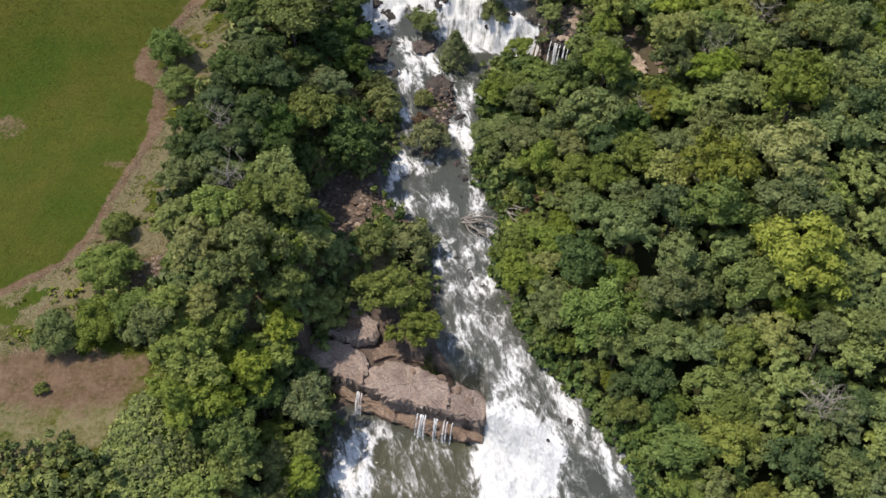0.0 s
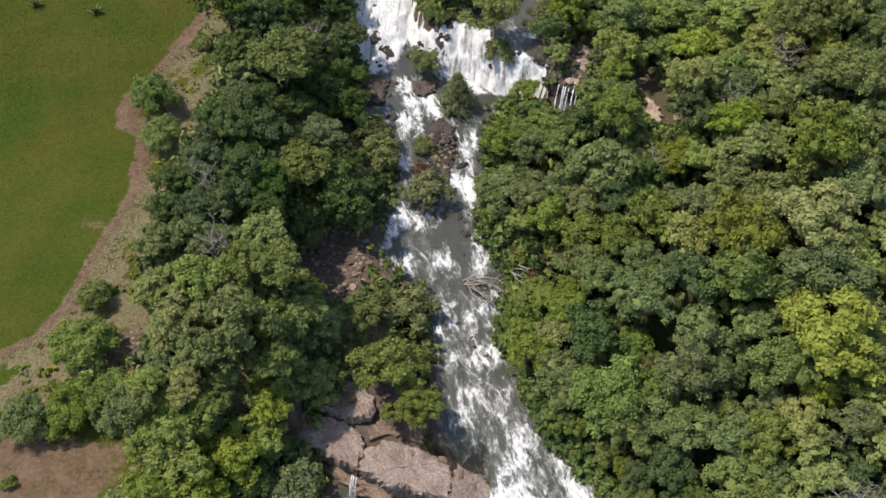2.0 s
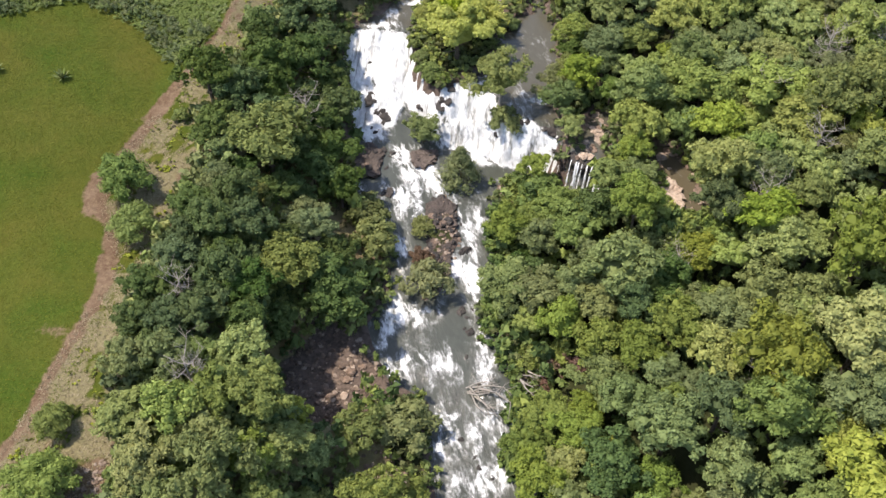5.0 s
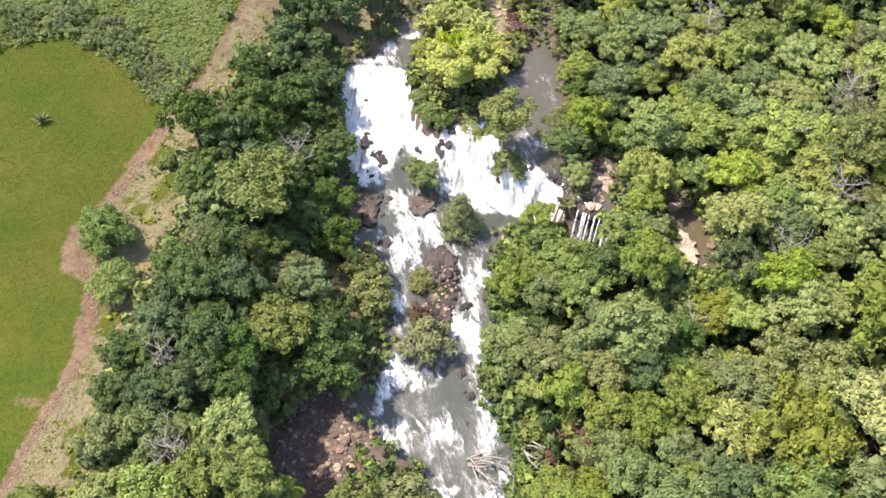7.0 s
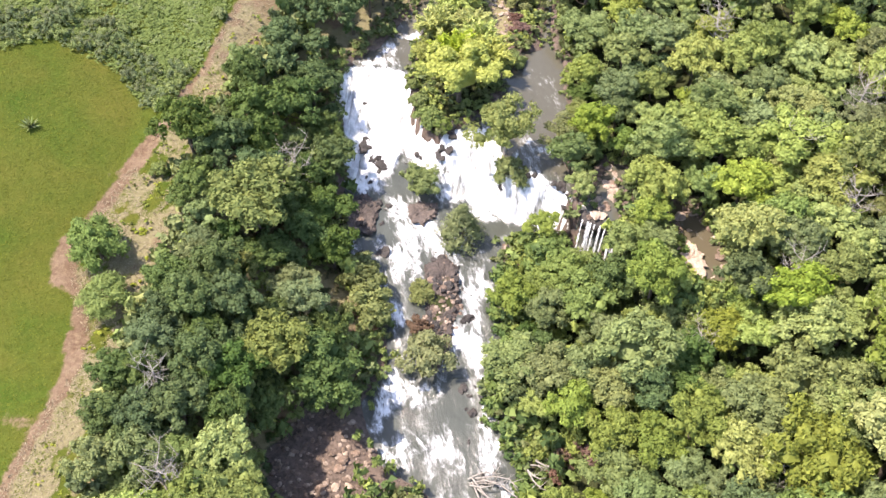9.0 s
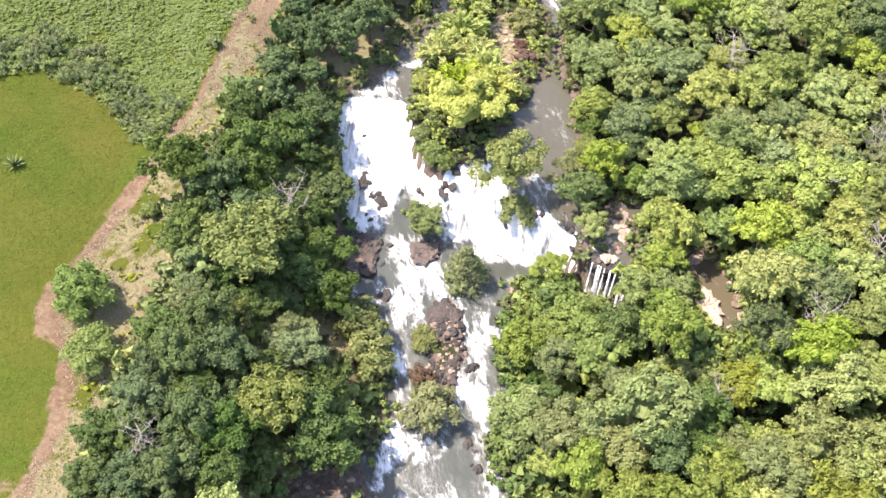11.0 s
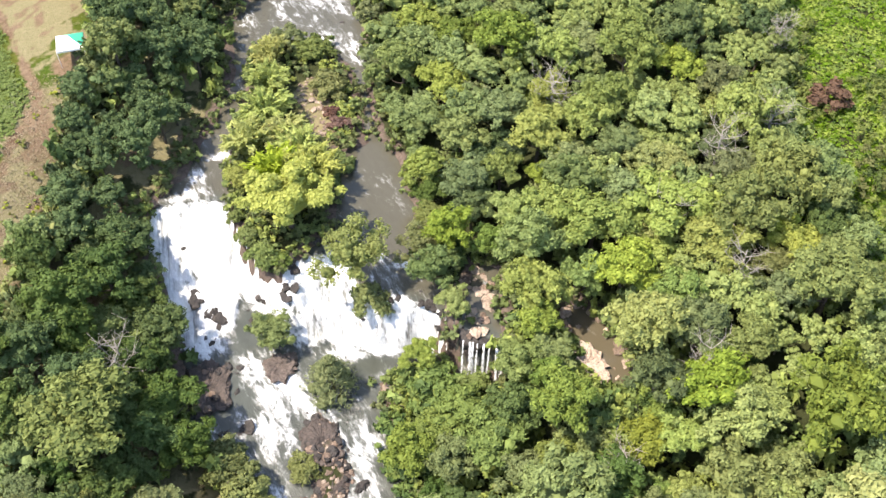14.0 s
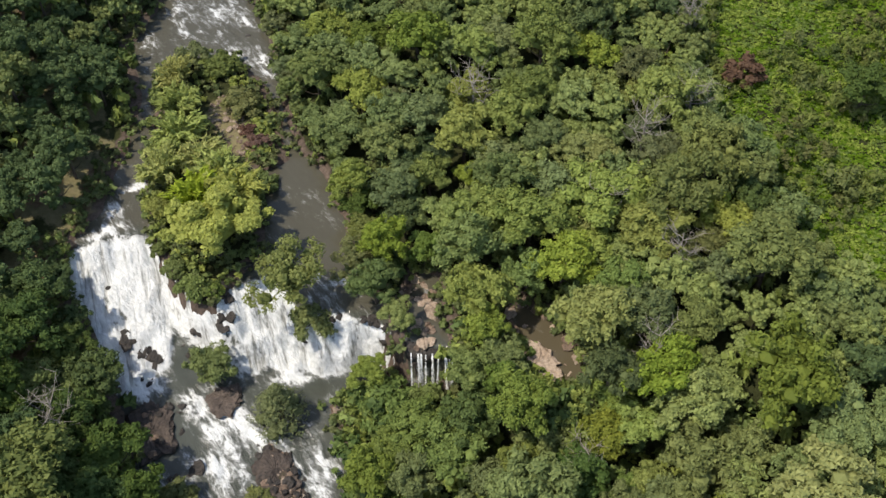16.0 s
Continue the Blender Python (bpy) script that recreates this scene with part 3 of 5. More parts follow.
def crown_arrays(r, h, lobes, cards, leaf, seed, shape="dome", core=0.8, slim=0.6, ragged=1.0):
    """A crown of leaf lobes: inner masses and many small leaf clumps over them, in a few boughs of uneven reach; its foot at z = 0."""
    g = np.random.default_rng(seed)
    V, F, n0 = [], [], 0

    def mass(c, s):
        nonlocal n0
        V.append(ICO_V * s * g.uniform(0.8, 1.1, (len(ICO_V), 1)) + c)
        F.append(ICO_F + n0)
        n0 += len(ICO_V)

    turn, wave = g.uniform(0, 6.28, 3), g.uniform(0.5, 1.0, 3) * ragged
    reach = lambda a: 1 + 0.13 * wave[0] * math.sin(2 * a + turn[0]) + 0.12 * wave[1] * math.sin(3 * a + turn[1]) + 0.08 * wave[2] * math.sin(7 * a + turn[2])
    boughs = []
    if shape == "dome":
        n = int(g.integers(8, 12))
        for i in range(n):
            a, q = 2.399963 * i + g.uniform(-0.4, 0.4), math.sqrt((i + 0.35) / n)
            boughs.append((r * q * 0.74 * reach(a) * g.uniform(0.85, 1.1) * np.array([math.cos(a), math.sin(a)]), h * (0.2 + 0.46 * math.sqrt(max(0, 1 - q * q)) + g.uniform(-0.13, 0.15)), r * g.uniform(0.27, 0.4)))
        if core:
            mass(np.array([0, 0, 0.34 * h]), np.array([0.5 * r, 0.5 * r, 0.2 * h]))
            for p, z, br in boughs:
                mass(np.array([*p, z - 0.1 * br]), br * 0.56 * np.array([1, 1, 0.75]))
    for i in range(lobes):
        a, q = 2.399963 * i + g.uniform(-0.5, 0.5), math.sqrt((i + 0.5) / lobes)
        if shape == "dome":
            p, z, br = boughs[i % len(boughs)]
            w = g.normal(size=3) * (1, 1, 0.7) + (0, 0, 0.55) + 0.5 * np.array([*p, 0]) / r
            w *= br * g.uniform(0.75, 1.05) / np.linalg.norm(w)
            rad, a, z = math.hypot(p[0] + w[0], p[1] + w[1]), math.atan2(p[1] + w[1], p[0] + w[0]), z + 0.85 * w[2]
            q = min(1.0, rad / r)
            lr = r * g.choice([0.09, 0.125, 0.165, 0.2], p=[0.25, 0.35, 0.28, 0.12]) * g.uniform(0.9, 1.1)
        elif shape == "cone":
            t = (i + 0.5) / lobes
            rad, z, lr = r * (1 - t) * 0.75, h * (0.12 + 0.8 * t), r * (0.42 - 0.26 * t)
        else:
            rad, z, lr = r * q * 0.85 * reach(a), h * (0.15 + g.uniform(0.3, 0.65) * math.sqrt(max(0.05, 1 - q * q))), r * g.uniform(0.18, 0.32)
        c = np.array([rad * math.cos(a), rad * math.sin(a), max(z, lr * 0.7)])
        s = lr * np.array([1, 1, g.uniform(0.6, 0.85)])
        if core and (shape != "dome" or lr > 0.13 * r):
            mass(c, s * core)
        k = max(6, int(1.75 * cards / lobes * (lr / (0.14 * r)) ** 1.6)) if shape == "dome" else int(1.75 * cards) // lobes
        d = g.normal(size=(k, 3))
        d[:, 2] = d[:, 2] * 0.8 + 0.4
        d += 0.35 * np.array([math.cos(a) * q, math.sin(a) * q, 0.2])
        d /= np.linalg.norm(d, axis=1, keepdims=True)
        v, f = leaf_cards(g, c + d * s * g.uniform(0.8, 1.25, (k, 1)), d, leaf, wild=0.42, slim=slim)
        V.append(v)
        F.append(f + n0)
        n0 += len(v)
    return np.concatenate(V), np.concatenate(F)


def trunk_arrays(h, r, reach, seed, limbs=6, base=-0.6, twigs=0):
    g = random.Random(seed)
    bm = bmesh.new()
    lean = [g.uniform(-0.25, 0.25), g.uniform(-0.25, 0.25)]
    along = lambda t: (lean[0] * t * h * 0.3, lean[1] * t * h * 0.3, base + (h - base) * t)
    tube(bm, [along(t) for t in (0, 0.08, 0.4, 0.75, 1)], [r * 1.7, r * 1.1, r * 0.85, r * 0.55, r * 0.2], 7)
    for i in range(limbs):
        a, t = 2.4 * i + g.uniform(-0.4, 0.4), 0.4 + 0.55 * i / limbs
        p = Vector(along(t))
        out = Vector((math.cos(a), math.sin(a), g.uniform(0.4, 0.9))) * reach * g.uniform(0.6, 1.0)
        tube(bm, [p, p + out * 0.5 + Vector((0, 0, -0.1 * reach)), p + out], [r * 0.4, r * 0.25, r * 0.07], 5)
        for _ in range(twigs):
            u = p + out * g.uniform(0.35, 0.95)
            w = Vector((g.uniform(-1, 1), g.uniform(-1, 1), g.uniform(0.1, 0.9))) * reach * 0.5
            tube(bm, [u, u + w * 0.6, u + w], [r * 0.16, r * 0.1, r * 0.03], 4)
    return mesh_arrays(bm)


def tree_kind(leafmat, r, h, base, lobes, cards, leaf, seed, shape="dome", bark=None, core=0.8, slim=0.6):
    """The meshes of one sort of tree: crown, trunk, and how high the crown's foot stands."""
    cv, cf = crown_arrays(r, h, lobes, cards, leaf, seed, shape, core, slim)
    tv, tf = trunk_arrays(base + h * 0.55, 0.05 * r + 0.05, r * 0.6, seed)
    crown, trunk = np_mesh("crown", cv, cf, [leafmat]), np_mesh("trunk", tv, tf, [bark or BARK], smooth_shade=True)
    return {"crown": crown, "trunk": trunk, "base": base, "r": r}


def plant(kind, x, y, scale=1.0, label="", name="tree", category="tree", group="", lift=0.0, squash=1.0, z=None):
    top = new(name)
    z = at(x, y) if z is None else z
    top.matrix_basis = Matrix.LocRotScale((x, y, z + lift), Euler((0, 0, rng.uniform(0, 6.28))), (scale * rng.uniform(0.86, 1.16), scale * rng.uniform(0.86, 1.16), scale * squash))
    c, t = new("crown", kind["crown"]), new("trunk", kind["trunk"])
    c.parent = t.parent = top
    c.location = (0, 0, kind["base"])
    return tagged(top, label, category, group)


def bamboo_kind(seed):
    """A bamboo clump: arching culms that carry narrow leaves, and its stems."""
    g3 = np.random.default_rng(seed)
    V, F, n0 = [], [], 0
    bm = bmesh.new()
    for i in range(46):
        a, reach, tall = g3.uniform(0, 6.28), 3.1 * math.sqrt(g3.uniform(0.02, 1)), g3.uniform(3.6, 5.6)
        t = g3.uniform(0.25, 1.0, 110)
        arc = lambda u: np.stack([np.cos(a) * reach * u**1.8, np.sin(a) * reach * u**1.8, tall * (u - 0.32 * u**3 * reach / 3)], -1)
        p = arc(t) + g3.normal(size=(110, 3)) * (0.12 + 0.2 * (1 - t))[:, None]
        along = arc(t + 0.05) - arc(t) + g3.normal(size=(110, 3)) * 0.08
        along /= np.linalg.norm(along, axis=1, keepdims=True)
        side = np.cross(along, np.array([0, 0, 1.0]) + g3.normal(size=(110, 3)) * 0.5)
        side /= np.linalg.norm(side, axis=1, keepdims=True)
        L = g3.uniform(0.18, 0.42, (110, 1))
        v = np.stack([p - along * L + side * L * 0.3, p - along * L - side * L * 0.3, p + along * L - np.array([0, 0, 0.1])], 1).reshape(-1, 3)
        V.append(v)
        F.append(np.arange(330).reshape(-1, 3) + n0)
        n0 += 330
        if i < 18:
            tube(bm, [tuple(q) for q in arc(np.array([0, 0.35, 0.7, 1.0]))], [0.05, 0.045, 0.03, 0.01], 4)
    tv, tf = mesh_arrays(bm)
    return {"crown": np_mesh("crown", np.concatenate(V), np.concatenate(F), [LEAF_BAMBOO]), "trunk": np_mesh("trunk", tv, tf, [BARK_PALE]), "base": 0.0, "r": 2.8}


KINDS = {
    "mid": [tree_kind(LEAF_MID, 3.3, 4.2, 2.6, 80, 2200, 0.175, 100 + i) for i in range(5)],
    "dark": [tree_kind(LEAF_DARK, 3.1, 4.2, 2.6, 76, 2200, 0.175, 200 + i) for i in range(4)],
    "light": [tree_kind(LEAF_LIGHT, 3.3, 3.8, 2.8, 84, 2300, 0.17, 300 + i) for i in range(4)],
    "grey": [tree_kind(LEAF_GREY, 3.2, 4.4, 2.6, 90, 2400, 0.15, 400 + i, core=0.74) for i in range(3)],
    "low": [tree_kind(LEAF_MID, 3.2, 4.4, 0.7, 96, 3000, 0.16, 480 + i) for i in range(2)],
    "olive": [tree_kind(LEAF_OLIVE, 3.2, 4.0, 2.6, 84, 2200, 0.165, 450 + i) for i in range(3)],
    "yellow": [tree_kind(LEAF_YELLOW, 3.3, 4.6, 1.4, 52, 7000, 0.14, 500, core=0.7)],
    "bamboo": [bamboo_kind(520 + i) for i in range(3)],
    "bush": [tree_kind(LEAF_MID, 2.2, 3.4, 0.2, 40, 2600, 0.16, 600 + i, "ball", slim=0.35) for i in range(2)],
    "shrub": [tree_kind(LEAF_MID, 1.8, 2.4, 0.1, 18, 1100, 0.17, 650 + i, "ball") for i in range(3)],
    "dry": [tree_kind(LEAF_DRY, 2.2, 2.8, 0.3, 20, 1000, 0.18, 700 + i, "ball", core=0.55) for i in range(2)],
    "brown": [tree_kind(LEAF_DRY, 3.1, 4.2, 2.6, 70, 1900, 0.14, 720, core=0.55, bark=BARK_PALE)],
    "red": [tree_kind(LEAF_RED, 1.6, 2.0, 0.2, 14, 600, 0.2, 740, "ball", core=0.6)],
    "conifer": [tree_kind(LEAF_GREY, 2.9, 6.2, 0.3, 36, 1900, 0.2, 750, "cone", core=0.6, slim=0.3)],
}
# dark and light are leaf colours that also stand in for shade and sun
WORDS = {"mid": "leafy tree with a rounded mid-green crown in the riverside forest", "dark": "leafy tree with a dense dark green crown in the riverside forest",
         "light": "leafy tree with a bright light-green crown in the riverside forest", "grey": "tree with a fine grey-green crown in the riverside forest",
         "olive": "leafy tree with a broad olive-green crown in the riverside forest",
         "brown": "half-bare tree with a thin brown crown in the forest"}
taken = []


def stand(kind, x, y, scale, label="", **more):
    k = KINDS[kind][int(rng.integers(len(KINDS[kind])))]
    taken.append((x, y, k["r"] * scale))
    return plant(k, x, y, scale, label or WORDS.get(kind, ""), **more)


# trees and bushes that stand out: sort, place, size
for sort, x, y, size, words in (
    ("yellow", 1.0, 126.0, 1.42, "broad yellow-green tree on the island above the falls"),
    ("light", -3.0, 132.5, 0.6, "light green tree on the island above the falls"),
    ("mid", -3.2, 115.4, 0.72, "small round tree on a rock below the falls"),
    ("conifer", 1.4, 108.6, 1.05, "dark narrow-crowned tree with a spiky top below the falls"),
    ("brown", 6.4, 117.6, 1.2, "olive-green tree on the brink of the falls"),
    ("grey", -20.4, 105.5, 1.5, "very large grey-green tree with a fine leafy crown"),
    ("grey", -14.9, 95.3, 0.85, "feathery pale grey-green tree in the riverside forest"),
    ("dark", -11.8, 88.6, 1.32, "broad dark green tree leaning over the rocky shallows"),
    ("olive", -16.6, 89.6, 1.2, "broad olive-green tree in the riverside forest"), ("low", -6.3, 66.9, 1.25, "round dense green tree on the rocky island"),
    ("low", -3.1, 63.0, 0.9, "small round green tree at the edge of the flat rock"),
    ("grey", -14.6, 54.0, 1.12, "pale green tree at the foot of the rock ledge"),
    ("light", -14.6, 46.8, 0.75, ""),
    ("grey", 13.6, 114.4, 0.85, ""), ("brown", 12.9, 118.2, 0.72, "thin grey-brown tree beside the quiet pool"),
):
    stand(sort, x, y, size, words)
for sort, x, y, size, words in (
    ("bush", -35.4, 100.2, 1.5, "bushy bright green tree beside the dirt track"), ("bush", -33.4, 94.4, 1.1, "bushy green tree beside the dirt track"),
    ("bush", -35.6, 65.4, 1.4, "bushy green tree beside the dirt track"), ("bush", -36.2, 71.6, 0.9, "small bushy tree beside the dirt track"),
    ("bush", -39.2, 57.4, 1.2, "leafy bush at the edge of the bare field"), ("bush", -35.2, 58.8, 1.25, "leafy bush at the edge of the bare field"),
    ("bush", -31.6, 59.8, 1.3, "leafy bush at the edge of the bare field"), ("shrub", -31.5, 111.5, 0.6, "small shrub on the dry strip by the track"),
    ("shrub", -28.8, 137.0, 0.55, "small shrub on the bare track"), ("shrub", -39.6, 51.9, 0.4, "tiny shrub on the bare red earth"),
    ("bamboo", 4.4, 131.2, 1.2, "yellow-green bamboo clump on the island"), ("bamboo", 0.6, 131.8, 1.15, "yellow-green bamboo clump on the island"), ("bamboo", 3.9, 134.6, 1.1, "yellow-green bamboo clump on the island"), ("bamboo", -1.6, 137.4, 1.1, "yellow-green bamboo clump on the island"),
    ("bamboo", 2.6, 137.6, 1.0, "yellow-green bamboo clump on the island"), ("bamboo", 1.2, 142.5, 1.1, "yellow-green bamboo clump on the island"),
    ("bamboo", 2.2, 147.5, 1.0, "yellow-green bamboo clump on the island"), ("bamboo", 3.2, 152.5, 0.9, "yellow-green bamboo clump on the island"),
    ("shrub", 7.8, 133.8, 1.0, "dark green shrub over the quiet pool"), ("shrub", 8.6, 153.5, 1.2, "grey-green shrub on the island"),
    ("dry", -2.3, 92.8, 1.25, "olive bush on a rock in the rapids"), ("dry", -8.4, 98.4, 1.35, "olive bush on the river's edge"), ("dry", -9.2, 101.6, 1.2, "olive bush on the river's edge"), ("shrub", -9.8, 104.4, 1.0, "green shrub on the river's edge"), ("red", 9.2, 139.6, 0.8, "dead brown brush on the sandy island"), ("red", 8.8, 142.2, 0.6, "dead brown brush on the sandy island"),
    ("dry", -2.9, 101.2, 0.75, "dry bush on rocks in the rapids"), ("red", -3.0, 96.8, 0.85, "dead red-brown bush on rocks in the rapids"),
    ("dry", -4.6, 75.4, 1.45, "grey-brown bush on the river's edge"), ("dry", -8.6, 74.2, 1.15, "olive bush by the rocky shallows"),
    ("dry", 9.0, 83.6, 0.7, "dry brown scrub on the bank"), ("red", 11.2, 82.2, 0.9, "dry reddish brush on the bank"), ("red", 13.0, 82.6, 0.8, "dry reddish brush on the bank"), ("red", 10.2, 80.8, 0.6, "dry reddish brush on the bank"),
    ("red", 61.5, 123.7, 1.4, "dead maroon bush in the green clearing"), ("shrub", 10.8, 105.4, 1.5, "green shrub below the falls"), ("shrub", 14.2, 103.6, 1.2, "green shrub below the falls"),
    ("shrub", 6.9, 115.0, 1.25, "bright green shrub on a rock in the falls"), ("shrub", -3.6, 125.6, 0.75, "leafy green shrub hanging over the falls"), ("shrub", -4.6, 129.0, 0.6, "leafy green shrub hanging over the falls"), ("shrub", -0.9, 121.6, 0.65, "leafy green shrub hanging over the falls"), ("shrub", 5.2, 121.6, 0.8, "dark shrub between the falls"), ("shrub", -2.6, 122.4, 1.0, "dark green shrub at the head of the falls"),
    ("shrub", 22.6, 97.0, 1.0, "low green shrub by the side creek"), ("shrub", 28.6, 95.0, 1.1, "low green shrub by the side creek"), ("shrub", 25.4, 93.8, 1.2, "low green shrub by the side creek"), ("shrub", 17.6, 100.4, 1.2, "low green shrub by the side creek"), ("dry", 9.0, 146.0, 1.0, "dry olive scrub on the sandy island"), ("dry", 6.0, 156.5, 1.0, "dry olive scrub on the sandy island"),
):
    stand(sort, x, y, size, words, name="bush", category="bush")

# the crowns that can be told apart, bank by bank: sort (its leaf colour partly carries cloud shade or sun), place, size
# mid crowns made dark: cloud shade over this bank put into leaf colour
WEST_BANK = [("dark", -28.0, 113.7, 1.13), ("dark", -24.4, 113.4, 0.99), ("dark", -21.3, 118.6, 1.16), ("dark", -17.5, 122.5, 1.12), ("grey", -18.0, 116.8, 0.92), ("dark", -13.8, 116.3, 1.08), ("dark", -26.6, 107.0, 0.95), ("dark", -17.8, 108.5, 0.87), ("dark", -13.8, 108.4, 1.03), ("dark", -12.5, 104.1, 0.95), ("grey", -15.9, 98.0, 0.76), ("dark", -27.2, 95.6, 0.79), ("dark", -24.7, 92.7, 0.86), ("dark", -22.4, 96.3, 0.93), ("dark", -19.2, 100.6, 0.82), ("dark", -22.7, 86.9, 1.0), ("dark", -27.2, 88.7, 0.85), ("dark", -27.5, 85.5, 0.7), ("dark", -19.9, 86.5, 0.87), ("dark", -19.9, 82.2, 0.8), ("dark", -23.7, 81.7, 0.89), ("dark", -26.8, 80.5, 0.8), ("dark", -17.3, 85.6, 0.85)]
# mid crowns made light: sun on this bank put into the leaf colour
SOUTH_WEST_BANK = [("mid", -30.2, 76.6, 0.79), ("mid", -26.1, 76.6, 0.82), ("light", -19.5, 78.1, 0.9), ("light", -24.8, 71.4, 0.95), ("mid", -21.2, 72.7, 0.95), ("mid", -17.2, 73.0, 0.94), ("light", -13.9, 73.5, 0.45), ("light", -29.6, 71.3, 0.73), ("light", -26.7, 66.4, 0.93), ("light", -25.1, 64.4, 0.66), ("light", -24.0, 68.3, 0.63), ("olive", -20.5, 65.9, 1.11), ("light", -15.0, 70.1, 0.76), ("mid", -13.1, 70.8, 0.86), ("light", -14.0, 66.1, 0.94), ("mid", -17.1, 64.7, 0.74), ("grey", -21.7, 62.2, 0.59), ("light", -17.8, 61.7, 0.87), ("light", -18.6, 58.4, 0.9), ("light", -25.1, 60.3, 0.83), ("mid", -23.3, 58.2, 0.8), ("light", -26.5, 54.7, 0.88), ("light", -28.1, 59.9, 0.72), ("light", -21.5, 70.2, 0.75), ("mid", -17.4, 68.1, 0.67)]
WEST_SLOPE = [("light", -20.6, 55.9, 1.04), ("light", -24.8, 53.0, 0.96), ("light", -24.2, 50.2, 0.84), ("grey", -21.0, 48.2, 1.0), ("light", -20.3, 45.5, 0.84), ("dark", -19.0, 53.7, 0.8), ("light", -22.4, 51.5, 0.77), ("light", -26.3, 50.0, 0.68)]
EAST_BANK = [("mid", 6.8, 98.5, 0.87), ("mid", 9.8, 96.6, 0.86), ("mid", 12.5, 101.3, 0.88), ("mid", 14.0, 96.6, 0.95), ("dark", 16.8, 98.8, 0.96), ("mid", 17.6, 89.8, 1.2), ("olive", 21.8, 94.0, 0.98), ("mid", 20.0, 96.5, 0.88), ("mid", 18.4, 102.2, 0.84), ("dark", 23.5, 90.6, 0.88), ("mid", 6.3, 91.0, 0.96), ("mid", 9.6, 89.3, 0.95), ("mid", 12.1, 85.8, 0.93), ("olive", 15.4, 86.9, 0.89), ("dark", 18.9, 86.0, 0.93), ("mid", 22.3, 82.5, 0.95), ("mid", 15.1, 82.2, 0.91), ("mid", 19.0, 80.7, 0.86)]
SOUTH_EAST_BANK = [("mid", 17.2, 75.7, 1.04), ("mid", 19.9, 71.1, 1.17), ("mid", 10.0, 75.7, 0.89), ("olive", 7.4, 72.3, 0.75), ("mid", 8.4, 68.8, 0.81), ("dark", 14.9, 68.9, 1.06), ("mid", 12.4, 73.6, 0.83), ("grey", 11.5, 65.0, 0.92), ("mid", 15.9, 62.0, 1.13), ("olive", 17.7, 58.6, 0.93), ("mid", 20.8, 62.4, 0.85), ("grey", 23.7, 62.8, 1.13), ("mid", 22.3, 58.6, 1.02), ("dark", 24.8, 72.7, 1.14), ("mid", 29.7, 71.6, 1.35), ("mid", 25.5, 67.8, 0.96), ("mid", 30.6, 67.5, 0.89), ("mid", 32.3, 62.6, 1.14), ("dark", 27.2, 63.1, 0.75)]
# eastern hills: more light crowns, with the stronger sun put into leaf colour
SOUTH_EAST_HILL = [("olive", 30.5, 76.5, 1.48), ("light", 37.9, 78.0, 1.48), ("grey", 37.6, 72.2, 1.22), ("light", 36.0, 64.1, 1.73), ("light", 34.8, 70.2, 0.91), ("light", 41.8, 74.6, 1.08), ("light", 33.1, 57.5, 0.86), ("light", 35.4, 60.3, 0.76), ("brown", 37.5, 56.7, 0.79), ("mid", 29.8, 56.4, 0.93), ("mid", 26.9, 57.3, 0.93), ("olive", 38.2, 61.2, 0.77), ("mid", 31.1, 60.1, 0.75)]
EAST_CREEK = [("light", 29.7, 100.5, 1.27), ("light", 30.6, 108.2, 1.03), ("mid", 34.2, 103.5, 1.0), ("grey", 34.3, 99.4, 1.03), ("dark", 28.6, 96.2, 0.99), ("light", 21.1, 108.4, 1.01), ("mid", 23.1, 113.4, 1.1), ("light", 15.8, 117.9, 0.86), ("light", 26.4, 117.5, 1.03), ("mid", 27.2, 109.3, 0.83), ("light", 29.6, 113.7, 1.22), ("light", 32.9, 94.1, 1.13), ("mid", 37.8, 97.2, 1.02), ("brown", 43.6, 109.6, 1.55), ("grey", 47.8, 100.1, 1.43)]
EAST_HILL = [("light", 47.4, 106.2, 0.9), ("light", 34.1, 91.2, 1.07), ("olive", 41.4, 88.4, 1.53), ("mid", 44.1, 83.5, 1.1), ("olive", 32.1, 86.0, 1.14), ("light", 29.8, 91.8, 0.98), ("olive", 26.7, 92.9, 0.8), ("mid", 28.0, 83.3, 1.06), ("light", 25.4, 78.3, 1.01), ("light", 37.3, 113.0, 1.23), ("light", 39.8, 108.2, 1.1), ("olive", 48.5, 112.2, 1.21), ("mid", 34.1, 116.8, 1.04), ("light", 35.0, 109.8, 0.95), ("mid", 36.8, 85.8, 0.87)]
NORTH_EAST = [("light", 34.4, 136.7, 0.95), ("mid", 38.2, 137.6, 0.88), ("mid", 41.4, 134.1, 1.19), ("light", 46.3, 131.3, 0.96), ("dark", 48.2, 135.2, 1.09), ("brown", 49.4, 126.9, 0.95), ("light", 48.6, 121.1, 1.22), ("olive", 46.9, 123.6, 0.79), ("light", 45.2, 127.7, 0.81), ("light", 40.6, 125.9, 0.91), ("mid", 37.1, 128.6, 1.04), ("light", 33.7, 126.8, 0.9), ("light", 31.7, 132.2, 0.92), ("light", 28.4, 126.6, 1.01), ("mid", 30.7, 123.0, 0.87), ("grey", 35.7, 122.7, 0.88), ("light", 38.0, 120.6, 0.76), ("light", 40.3, 118.9, 0.88), ("brown", 45.1, 114.9, 0.96), ("dark", 46.3, 119.2, 0.86)]
